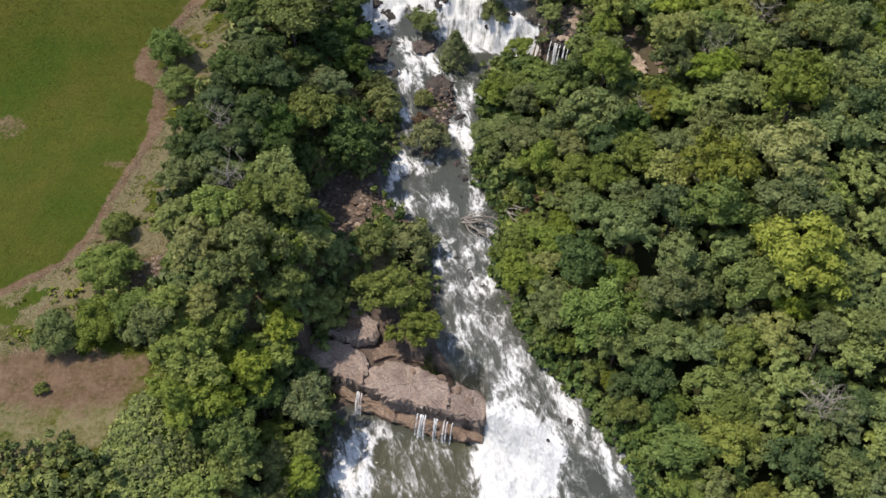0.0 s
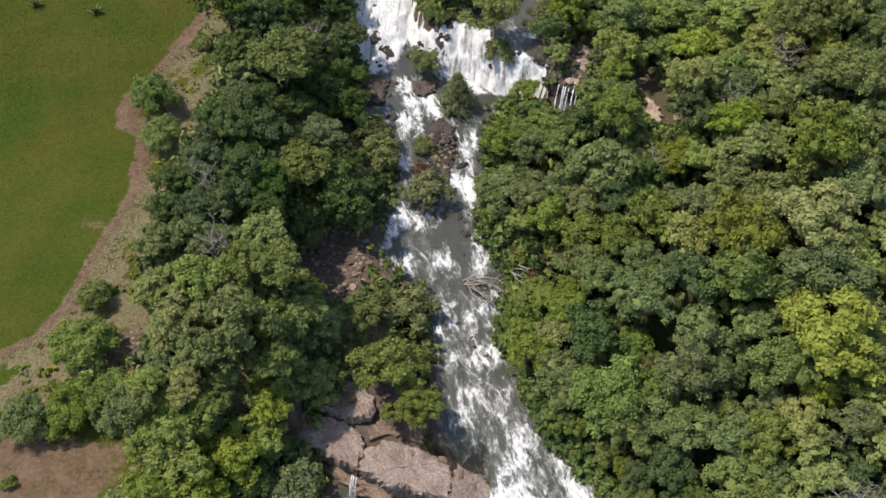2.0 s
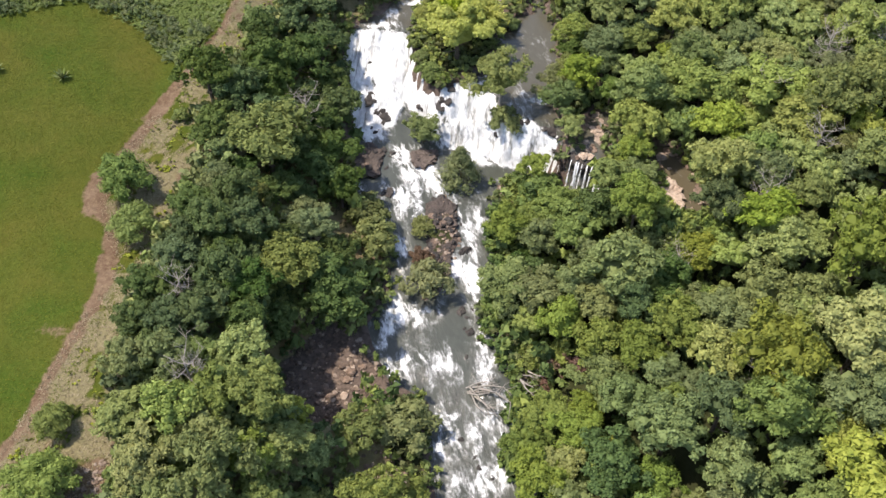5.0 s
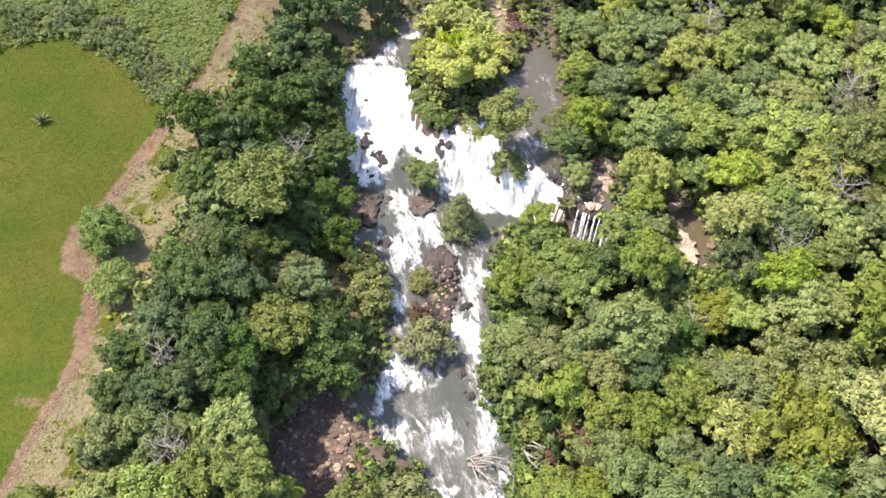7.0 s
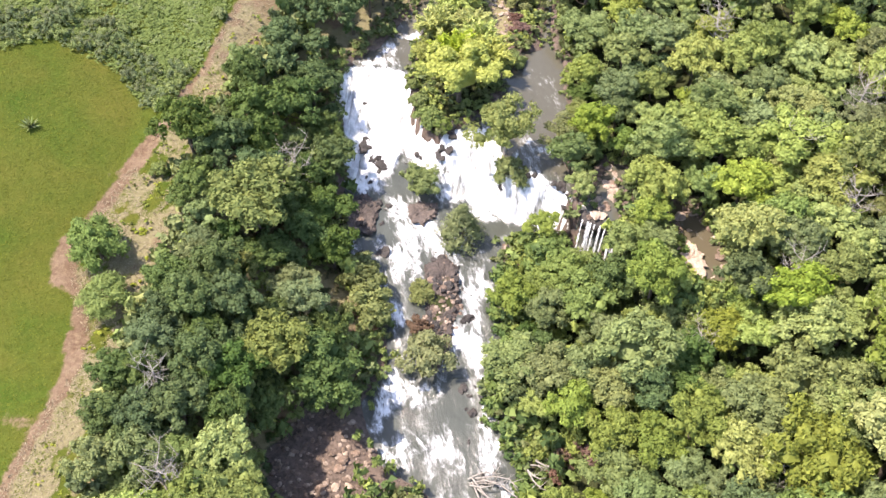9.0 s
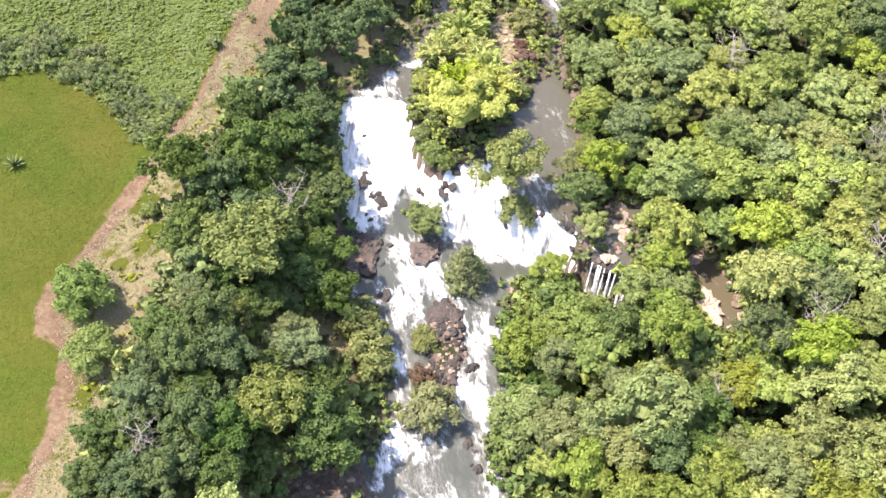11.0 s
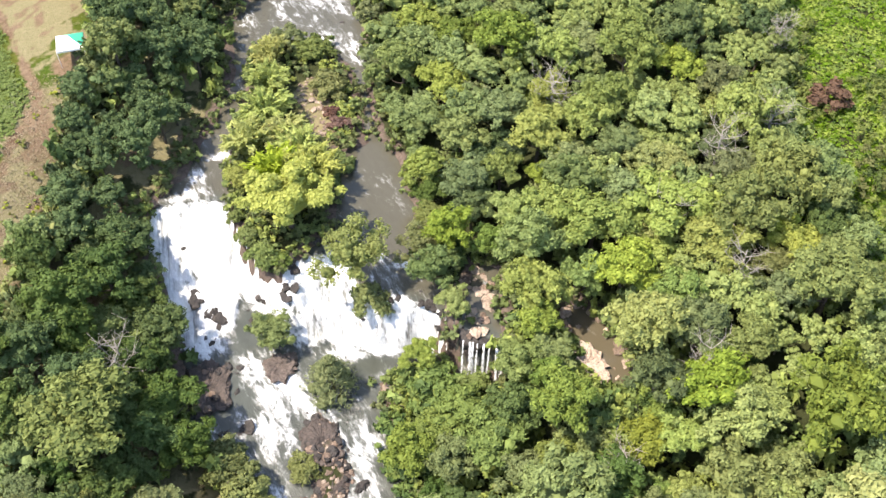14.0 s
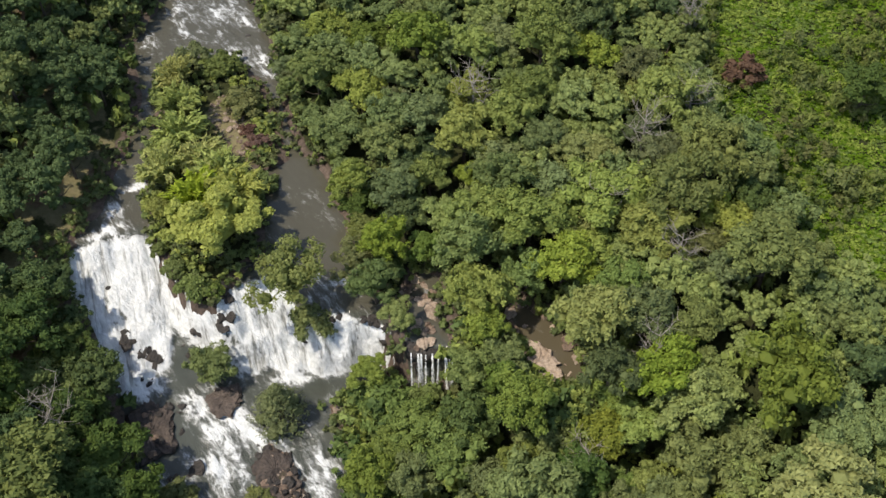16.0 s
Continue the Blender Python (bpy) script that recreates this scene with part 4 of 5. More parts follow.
NORTH_HILL = [("mid", 49.8, 115.1, 1.02), ("mid", 54.3, 113.7, 1.04), ("light", 23.7, 116.1, 0.9), ("dark", 28.4, 116.3, 0.68), ("light", 33.6, 112.2, 0.75), ("light", 46.6, 108.7, 0.86), ("brown", 44.8, 104.5, 0.72), ("dark", 51.2, 107.5, 0.75), ("mid", 29.4, 141.4, 1.02), ("light", 25.5, 138.7, 0.95), ("light", 21.4, 138.6, 0.99), ("mid", 17.3, 134.8, 0.92), ("olive", 17.6, 143.1, 1.02)]
FAR_HILL = [("mid", 20.7, 129.9, 0.93), ("mid", 25.3, 131.7, 0.91), ("olive", 23.4, 124.2, 0.9), ("grey", 19.6, 124.0, 0.85), ("light", 15.8, 127.1, 0.79), ("dark", 69.7, 114.0, 1.04), ("mid", 52.9, 99.8, 0.78), ("olive", 24.7, 145.5, 1.0), ("light", 21.7, 150.8, 0.94)]
for bank in (WEST_BANK, SOUTH_WEST_BANK, WEST_SLOPE, EAST_BANK, SOUTH_EAST_BANK, SOUTH_EAST_HILL, EAST_CREEK, EAST_HILL, NORTH_EAST, NORTH_HILL, FAR_HILL):
    for sort, x, y, size in bank:
        stand(sort, x, y, size, group="forest trees", squash=rng.uniform(0.85, 1.15))

# the forest between them: places by chance, thinned to crowns that touch
cand = np.stack([rng.uniform(-66, 100, 26000), rng.uniform(34, 188, 26000), rng.uniform(0.55, 1.0, 26000)], -1)
cx, cy = cand[:, 0], cand[:, 1]
cd = wet(cx, cy)
edge_r = clearing_edge(cy)
ok = (cd > 0.9) & (signed(ISLAND, cx, cy) > 2) & ((cx > 1) | (cx > forest_edge(cy) + 0.8 + 2.2 * smooth((cy - 92) / 8) * (1 - smooth((cy - 118) / 8)))) & (cx < edge_r)
ok &= (np.hypot((cx + 12.2) / 5.6, (cy - 79.8) / 7.8) > 1) & (np.hypot((cx - 11) / 4.4, (cy - 80.4) / 4.8) > 1)
ok &= np.hypot((cx + 6) / 10, (cy - 61) / 7.5) > 0.95
ok &= ~((cx > -13) & (cx < 0) & (cy > 60) & (cy < 112)) | (cx < -12)
ok &= ~((cx > 6) & (cx < 19.5) & (cy > 101.5) & (cy < 108)) & (signed(ISLET, cx, cy) > 1)
ok &= (np.hypot((cx + 18.5) / 4, (cy - 152.5) / 4.5) > 1) & (np.hypot((cx - 26) / 4.4, (cy - 98.5) / 6) > 1) & (np.hypot((cx - 16.5) / 4, (cy - 104) / 6) > 1)
ok &= np.hypot((cx + 31.5) / 3.4, (cy - 65.5) / 4.2) > 1
ok &= np.hypot((cx + 27.5) / 3.8, (cy - 45.5) / 5.8) > 1
ok &= (cx < 50 + 0.85 * np.clip(cy - 72, 0, 99)) & (cy < 188 - 0.4 * np.clip(cx + 14, 0, 120)) & (cx > -52)
ok &= ~((cd < 3.4) & (cx < 2) & (cy > 130) & (cy < 166))
cand, cd = cand[ok], cd[ok]
cz = terrain(cand[:, 0], cand[:, 1])
cell, chosen = {}, []


def put(x, y, r):
    cell.setdefault((int(x // 6), int(y // 6)), []).append((x, y, r))


for x, y, r in taken:
    put(x, y, r)
for (x, y, s), z, d in zip(cand, cz, cd):
    s = s * (0.7 if d < 2.5 else 1.0)
    r = 3.2 * s
    i, j = int(x // 6), int(y // 6)
    near = (q for a in (-1, 0, 1) for b in (-1, 0, 1) for q in cell.get((i + a, j + b), ()))
    if all((x - a) ** 2 + (y - b) ** 2 > (0.54 * (r + c)) ** 2 for a, b, c in near):
        put(x, y, r)
        chosen.append((x, y, s, z))
# ODDS, for the west, leans dark: cloud shade put into the leaf colour
SORTS, ODDS = ["mid", "dark", "light", "grey", "olive", "brown"], [0.1, 0.78, 0.0, 0.06, 0.05, 0.01]
# EAST and SOUTHWEST lean light: sunlit ground painted by lighter leaves
EAST = [0.34, 0.05, 0.38, 0.08, 0.12, 0.03]
NEAR_EAST = [0.56, 0.16, 0.1, 0.08, 0.09, 0.01]
SOUTHWEST = [0.36, 0.06, 0.44, 0.05, 0.08, 0.01]
odds = lambda x, y: (NEAR_EAST if x < 24 and y < 104 else EAST) if x > 8 else SOUTHWEST if y < 80 else ODDS
near_river = lambda x, y: -46 < x < 30 and y < 128
things = [c for c in chosen if near_river(c[0], c[1])][:110]
rest = [c for c in chosen if c not in set(things)]
for x, y, s, z in things:
    sort = str(rng.choice(SORTS, p=odds(x, y)))
    k = KINDS[sort][int(rng.integers(len(KINDS[sort])))]
    plant(k, x, y, s, WORDS[sort], group="forest trees", squash=rng.uniform(0.85, 1.2), z=z)


def joined(name, pieces, mats, label, category):
    """Many plants as one object. pieces: corners, triangles, material number."""
    V, F, M, n0 = [], [], [], 0
    for v, f, m in pieces:
        V.append(v)
        F.append(f + n0)
        M.append(np.full(len(f), m))
        n0 += len(v)
    ob = new(name, np_mesh(name, np.concatenate(V), np.concatenate(F), mats, np.concatenate(M)))
    return tagged(ob, label, category, kind="stuff")


def moved(v, x, y, z, s, turn, squash=1.0):
    c, n = math.cos(turn), math.sin(turn)
    return np.stack([(v[:, 0] * c - v[:, 1] * n) * s + x, (v[:, 0] * n + v[:, 1] * c) * s + y, v[:, 2] * s * squash + z], -1)


FAR_MATS = [LEAF_MID, LEAF_DARK, LEAF_LIGHT, LEAF_GREY, LEAF_OLIVE, LEAF_DRY, BARK]
far_sorts = [crown_arrays(3.3, 4.2, 44, 850, 0.22, 900 + i) for i in range(5)]
thin_sorts = [crown_arrays(3.3, 4.2, 14, 240, 0.45, 990 + i) for i in range(3)]
far_trunk = trunk_arrays(4.8, 0.2, 2.0, 905, limbs=2)
pieces = []
for x, y, s, z in rest:
    v, f = far_sorts[int(rng.integers(5))] if -34 < x < 70 and y < 164 else thin_sorts[int(rng.integers(3))]
    q = rng.uniform(0.85, 1.2)
    pieces.append((moved(v, x, y, z + 2.6 * s * q, s, rng.uniform(0, 6.28), q), f, int(rng.choice(6, p=odds(x, y)))))
    pieces.append((moved(far_trunk[0], x, y, z, s, 0), far_trunk[1], 6))
joined("far_forest", pieces, FAR_MATS, "closed canopy of mixed green trees on the far slopes", "forest")

# the same woods go on downstream
g4 = np.random.default_rng(77)
woods = []
for i in range(900):
    x, y = g4.uniform(-52, 74), g4.uniform(-30, 34.5)
    if all((x - a) ** 2 + (y - b) ** 2 > 22 for a, b in woods) and (-44 < x < -19 or x > 27.5):
        woods.append((x, y))
wz = terrain(np.array([w[0] for w in woods]), np.array([w[1] for w in woods]))
pieces = []
for (x, y), z in zip(woods, wz):
    v, f = thin_sorts[int(g4.integers(3))]
    s = g4.uniform(0.8, 1.1)
    pieces.append((moved(v, x, y, z + 2.6 * s, s, g4.uniform(0, 6.28)), f, int(g4.choice(6, p=ODDS))))
    pieces.append((moved(far_trunk[0], x, y, z, s, 0), far_trunk[1], 6))
joined("downstream_forest", pieces, FAR_MATS, "closed canopy of mixed green trees downstream", "forest")

# undergrowth between the trees, weeds in the clearings, scrub along the track
g = np.random.default_rng(31)


def scatter(n, x0, x1, y0, y1, test):
    x, y = g.uniform(x0, x1, n), g.uniform(y0, y1, n)
    k = test(x, y)
    return x[k], y[k], terrain(x[k], y[k])


clumps = [crown_arrays(1.0, 1.2, 3, 34, 0.24, 950 + i, "ball", 0.75) for i in range(4)]
weeds = [crown_arrays(1.0, 1.2, 5, 26, 0.22, 970 + i, "ball", 0) for i in range(4)]
fine_clumps = [crown_arrays(1.0, 1.3, 5, 110, 0.13, 980 + i, "ball", 0.6, 0.35) for i in range(4)]


def thicket(name, places, size, mats, odds, label, category="bushes", tall=(0.7, 1.3), shapes=None):
    out = []
    for x, y, z in zip(*places):
        v, f = (shapes or clumps)[int(g.integers(4))]
        s = g.uniform(*size)
        out.append((moved(v, x, y, z - 0.1, s, g.uniform(0, 6.28), g.uniform(*tall)), f, int(g.choice(len(mats), p=odds))))
    return joined(name, out, mats, label, category)


def in_wood(x, y):
    return (wet(x, y) > 0.6) & (x < clearing_edge(y) + 1) & (signed(ISLET, x, y) > 0.5) & (x < 52 + 0.85 * np.clip(y - 72, 0, 99)) & (np.hypot((x + 27.5) / 4, (y - 45.5) / 6) > 1) & (np.hypot((x + 18.5) / 3, (y - 152.5) / 3.5) > 1) & (signed(ISLAND, x, y) > 0) & (x < 100) & ((x > 1) | (x > forest_edge(y) - 0.5)) & (np.hypot((x + 12.3) / 4.4, (y - 81) / 6) > 1) & (np.hypot((x + 6) / 9.5, (y - 61) / 7) > 0.95)


thicket("undergrowth", scatter(2100, -45, 80, 36, 182, in_wood), (1.2, 2.4), [LEAF_MID, LEAF_DARK, LEAF_LIGHT], [0.45, 0.35, 0.2], "dense green undergrowth beneath the forest trees", tall=(0.9, 1.9))
thicket("clearing_weeds", scatter(7000, 50, 88, 88, 146, lambda x, y: x > clearing_edge(y) - 2), (0.5, 1.1), [LEAF_WEED, LEAF_LIGHT, LEAF_MID], [0.42, 0.33, 0.25], "bright green vines and weeds over the clearing", "weeds", (0.3, 0.7), weeds)

thicket("clearing_shrubs", scatter(330, 53, 88, 90, 146, lambda x, y: (x > clearing_edge(y) - 1) & (fbm(x * 0.12, y * 0.12, 95, 3) > -0.02)), (1.0, 2.6), [LEAF_MID, LEAF_DARK, LEAF_DRY, LEAF_GREY], [0.45, 0.2, 0.15, 0.2], "mixed green shrubs scattered in the clearing", tall=(0.8, 1.5), shapes=fine_clumps)


def overgrown(x, y):
    line = np.interp(x, [-80, -55, -47, -39, -34, -30], [122, 125.5, 130.5, 126, 121, 120])
    return (y > line) & (x < path_line(y) - 1.2)


thicket("tall_weeds", scatter(9000, -66, -22, 118, 166, overgrown), (0.5, 1.05), [LEAF_WEED, LEAF_MID, LEAF_GREY], [0.92, 0.06, 0.02], "rank bright green weeds in the overgrown field", "weeds", (0.25, 0.5), weeds)
thicket("slope_weeds", scatter(900, -33, -22, 38, 52, lambda x, y: np.hypot((x + 27.5) / 4.4, (y - 45.5) / 6.4) < 1), (0.4, 0.9), [LEAF_BAMBOO, LEAF_LIGHT, LEAF_DRY], [0.35, 0.45, 0.2], "bright green weeds on the open slope", "weeds", (0.5, 0.9), weeds)


def hedge(x, y):
    line = np.interp(x, [-80, -55, -47, -39, -34, -30], [122, 125.5, 130.5, 126, 121, 120])
    return (y > line - 0.5) & (y < line + 4 + 5 * fbm(x * 0.2, y * 0.2, 87) + 3) & (x < path_line(y) - 0.8)


thicket("scrub_belt", scatter(1000, -78, -28, 118, 140, hedge), (0.5, 1.3), [LEAF_MID, LEAF_GREY, LEAF_DRY, LEAF_LIGHT], [0.15, 0.35, 0.25, 0.25], "grey-green scrub along the field's edge", tall=(0.8, 1.4), shapes=fine_clumps)
thicket("bank_bushes", scatter(5600, -20, 32, 38, 182, lambda x, y: (wet(x, y) > -0.1) & (wet(x, y) < 2.6) & (signed(ISLET, x, y) > 0.5) & (np.hypot((x + 11) / 6.6, (y - 80.5) / 7.4) > 1) & (np.hypot((x + 6) / 9, (y - 61) / 7) > 0.95)), (0.6, 1.5), [LEAF_MID, LEAF_DRY, LEAF_LIGHT, LEAF_GREY], [0.45, 0.2, 0.15, 0.2], "low bushes along the water's edge")
thicket("slope_bushes", scatter(800, -30, -10, 54, 94, lambda x, y: in_wood(x, y) & (np.hypot((x + 12.4) / 5.6, (y - 80.5) / 7.6) > 1)), (0.9, 2.0), [LEAF_MID, LEAF_LIGHT, LEAF_DARK], [0.4, 0.5, 0.1], "leafy bushes on the steep wooded bank", tall=(0.9, 1.7))
thicket("edge_bushes", scatter(2600, -40, -14, 56, 156, lambda x, y: (np.abs(x - forest_edge(y) - 1.2) < 1.5) & (np.hypot((x + 31.5) / 3.2, (y - 65.5) / 4) > 1)), (1.0, 2.1), [LEAF_MID, LEAF_DARK, LEAF_LIGHT], [0.55, 0.3, 0.15], "leafy bushes along the forest's edge", tall=(0.9, 1.7))
thicket("overhanging_bushes", scatter(5200, 2, 28, 44, 104, lambda x, y: (x > 4) & (wet(x, y) > -0.5) & (wet(x, y) < 1.1) & (np.hypot((x - 10.8) / 3.6, (y - 81.6) / 3.2) > 1)), (0.7, 1.5), [LEAF_MID, LEAF_DARK, LEAF_OLIVE], [0.5, 0.3, 0.2], "dark green bushes hanging over the rapids")
thicket("creek_bushes", scatter(1000, 7, 38, 82, 108, lambda x, y: (wet(x, y) > 0.25) & ~((y > 103.5) & (x > 12.5) & (x < 19)) & (np.hypot(x - 24.6, y - 101.8) > 2.6)), (0.7, 1.6), [LEAF_MID, LEAF_LIGHT, LEAF_DRY], [0.45, 0.4, 0.15], "green bushes around the side creek", tall=(0.9, 1.6))
thicket("strip_tufts", scatter(1100, -45, -16, 56, 150, lambda x, y: (x > path_line(y) + 1.0) & (x < forest_edge(y) + 2) & (fbm(x * 0.3, y * 0.3, 77) > -0.15)), (0.25, 0.8), [LEAF_MID, LEAF_DRY, LEAF_LIGHT], [0.4, 0.35, 0.25], "scattered tufts and low scrub by the track", "scrub", (0.5, 1.0))

thicket("island_scrub", scatter(420, -5, 14, 120, 160, lambda x, y: (signed(ISLAND, x, y) < -0.4) & (np.hypot((x - 7) / 1.8, (y - 143) / 7) > 1)), (0.6, 1.4), [LEAF_BAMBOO, LEAF_DRY, LEAF_LIGHT, LEAF_GREY], [0.35, 0.3, 0.15, 0.2], "yellow-green and dry scrub on the island")

thicket("field_shrubs", scatter(150, -46, -31, 36, 47, lambda x, y: np.hypot((x + 38) / 7, (y - 41.5) / 4.5) < 1), (0.8, 2.0), [LEAF_MID, LEAF_DARK, LEAF_LIGHT], [0.5, 0.3, 0.2], "dark green shrubs at the edge of the field")

# grass blades on the meadow
gx, gy, gz = scatter(90000, -80, -28, 40, 131, lambda x, y: (x < path_line(y) + 2.5) & (masks(x, y)[1] < 0.4))
up = np.stack([g.normal(0, 0.5, len(gx)), g.normal(0, 0.5, len(gx)), np.ones(len(gx))], -1)
gv, gf = leaf_cards(g, np.stack([gx, gy, gz + 0.02], -1), up, 0.15, 1.7, 0.25, 0.4)
GRASS = leaf_material("grass_blades", (0.042, 0.06, 0.006), (0.092, 0.108, 0.012), 0.3, 0.0)
tagged(new("meadow_grass", np_mesh("meadow_grass", gv, gf, [GRASS])), "short green meadow grass", "grass", kind="stuff")

sx_, sy_, sz_ = scatter(95000, -46, -14, 56, 152, lambda x, y: (masks(x, y)[2] > 0.3) & (masks(x, y)[3] < 0.8))
lean = np.stack([g.normal(0, 0.8, len(sx_)), g.normal(0, 0.8, len(sx_)), np.ones(len(sx_))], -1)
STRAW = leaf_material("dry_grass_blades", (0.122, 0.101, 0.043), (0.302, 0.252, 0.137), 0.2, 0.0)
tagged(new("dry_grass", np_mesh("dry_grass", *leaf_cards(g, np.stack([sx_, sy_, sz_ + 0.05], -1), lean, 0.15, 0.8, 0.5, 0.3), [STRAW])), "dry straw-coloured grass beside the track", "grass", kind="stuff")

# ---- rocks ----
RV, RF = ico(3)


def rock_mesh(name, mat, seed, flat=0.55, angular=0.5):
    g2 = np.random.default_rng(seed)
    v = RV.copy()
    for _ in range(15):         # hewn faces
        n = g2.normal(size=3)
        n /= np.linalg.norm(n)
        over = np.clip(v @ n - g2.uniform(0.42, 0.82), 0, None)
        v -= over[:, None] * n * (0.5 + angular)
    v += 0.05 * g2.normal(size=v.shape)
    return np_mesh(name, v * np.array([1, 1, flat]), RF, [mat], smooth_shade=False)


ROCKS = {n: [rock_mesh("boulder", m, 40 + i, f) for i in range(4)] for n, m, f in (("brown", ROCK, 0.55), ("dark", ROCK_DARK, 0.7), ("pale", ROCK_PALE, 0.5))}
ROCK_WORDS = {"brown": "weathered reddish-brown boulder lying in the riverbed", "dark": "wet black boulder among white water", "pale": "pale sunlit boulder lying in the riverbed"}


def boulder(sort, x, y, r, z=None, stretch=1.0):
    ob = new("boulder", ROCKS[sort][int(g.integers(4))])
    z = max(at(x, y), float(level(np.array([x]), np.array([y]))[0]) - 0.25) if z is None else z
    ob.matrix_basis = Matrix.LocRotScale((x, y, z + 0.12 * r), Euler((g.uniform(-0.15, 0.15), g.uniform(-0.15, 0.15), g.uniform(0, 6.28))), (r * stretch, r, r * g.uniform(0.8, 1.2)))
    return tagged(ob, ROCK_WORDS[sort], "boulder", "boulders in the riverbed")


for sort, x0, y0, rx, ry, n, r0, r1 in (
    ("brown", -12.6, 81.5, 4.8, 6.0, 18, 0.2, 0.7), ("pale", -10.0, 83.0, 3.0, 4.0, 6, 0.35, 0.7), ("dark", -0.6, 101.5, 2.0, 4.8, 20, 0.2, 0.6), ("dark", 0.0, 102, 3.4, 5.5, 14, 0.35, 0.8),
    ("pale", 7.0, 106.6, 1.6, 1.7, 14, 0.3, 0.6), ("dark", -9.4, 119.2, 0.9, 2.4, 14, 0.35, 0.8), ("dark", -4.4, 119.5, 1.4, 1.4, 6, 0.4, 0.9), ("dark", -9.8, 111.5, 2.4, 2.8, 16, 0.3, 0.7), ("dark", -8.5, 107.0, 2.0, 0.8, 7, 0.5, 0.9),
    ("dark", -0.6, 119.2, 0.9, 1.4, 4, 0.6, 0.9), ("brown", -13.6, 133.4, 0.8, 1.2, 5, 0.5, 0.9), ("dark", 2.0, 89.5, 2.2, 2.0, 8, 0.4, 0.9), ("dark", 3.4, 86.0, 2.0, 2.5, 6, 0.3, 0.6),
    ("dark", 3.5, 76, 2.8, 10, 12, 0.25, 0.55), ("dark", 11.5, 54, 2.0, 4.0, 8, 0.3, 0.7), 
    ("brown", 27.6, 103, 1.4, 4.0, 12, 0.3, 0.7), ("pale", 25.6, 106.0, 1.2, 3.0, 10, 0.25, 0.6), ("pale", 27.4, 100.6, 1.2, 1.2, 6, 0.3, 0.6), ("brown", 0.2, 58.6, 1.6, 0.8, 6, 0.3, 0.6), ("brown", -8.0, 70.4, 3.6, 2.4, 9, 0.4, 1.0),
    ("dark", -10.4, 122.2, 0.7, 1.2, 7, 0.5, 1.0), ("dark", -8.6, 119.8, 0.8, 1.3, 9, 0.4, 0.9), ("dark", -0.1, 120.9, 0.6, 1.2, 5, 0.6, 1.0), ("dark", 11.9, 112.9, 0.9, 0.5, 5, 0.5, 0.8), ("dark", -10.4, 128.8, 0.8, 0.4, 2, 0.4, 0.6),
    ("dark", 6.2, 115.4, 0.5, 1.2, 6, 0.5, 0.9), ("dark", -8.9, 112.6, 2.0, 2.2, 12, 0.4, 0.9), ("dark", 12.9, 111.6, 0.5, 0.8, 4, 0.4, 0.7),
    ("dark", 10.5, 114.8, 2.6, 0.8, 7, 0.4, 0.8), ("dark", 4.8, 123.6, 1.6, 0.7, 6, 0.4, 0.8), ("pale", 7.0, 143.0, 1.6, 5.0, 8, 0.3, 0.6), ("dark", 12.5, 158, 2.5, 6, 8, 0.3, 0.6),
):
    for _ in range(math.ceil(0.7 * n)):
        a, q = g.uniform(0, 6.28), math.sqrt(g.uniform(0, 1))
        boulder(sort, x0 + rx * q * math.cos(a), y0 + ry * q * math.sin(a), g.uniform(r0, r1))

for i in range(26):         # pale stones in the side creek's bed, above the small fall
    t = i / 25
    boulder("pale" if i % 4 else "brown", 16.2 + 2.6 * t + g.uniform(-1.1, 1.1), 107.9 + 7.4 * t + g.uniform(-0.6, 0.6), g.uniform(0.3, 0.75), 15.5, 1.2)

for i in range(22):
    a = 2 * math.pi * i / 22 + g.uniform(-0.1, 0.1)
    boulder("pale" if i % 3 else "brown", 26.3 + (2.3 + g.uniform(-0.4, 0.4)) * math.cos(a), 103.4 + (5.2 + g.uniform(-0.6, 0.6)) * math.sin(a), g.uniform(0.35, 0.85), 15.6, 1.2)

PEBBLES = [np.concatenate([rock_arr]) for rock_arr in (ICO_V * (1, 0.8, 0.55), ICO_V * (0.9, 1.1, 0.5))]
bits = []
for sx, sy, rx, ry, n in ((-12.6, 81.5, 5.2, 6.4, 330), (-0.8, 100, 2.2, 6.5, 200), (7.0, 106.5, 2.0, 1.8, 110), (7, 143, 2.2, 7, 160), (16.8, 111.5, 1.8, 3.5, 110), (26.5, 103, 3, 5.5, 150), (-8, 71, 4, 3, 130), (-31.6, 65.5, 2.4, 3, 90)):
    a, q = g.uniform(0, 6.28, n), np.sqrt(g.uniform(0, 1, n))
    x, y = sx + rx * q * np.cos(a), sy + ry * q * np.sin(a)
    for px_, py_, pz_ in zip(x, y, terrain(x, y)):
        v = PEBBLES[int(g.integers(2))] * g.uniform(0.8, 1.2, (len(ICO_V), 1))
        bits.append((moved(v, px_, py_, pz_ + 0.03, g.uniform(0.1, 0.32), g.uniform(0, 6.28)), ICO_F, int(g.integers(3))))
joined("river_stones", bits, [ROCK, ROCK, ROCK_PALE], "loose stones strewn over the rocky shallows", "stones")

# the flat rock ledge beside the lower fall
ROCK_LEDGE = rock_material("ledge_rock", (0.194, 0.144, 0.119), (0.324, 0.266, 0.223), (0.086, 0.065, 0.054))


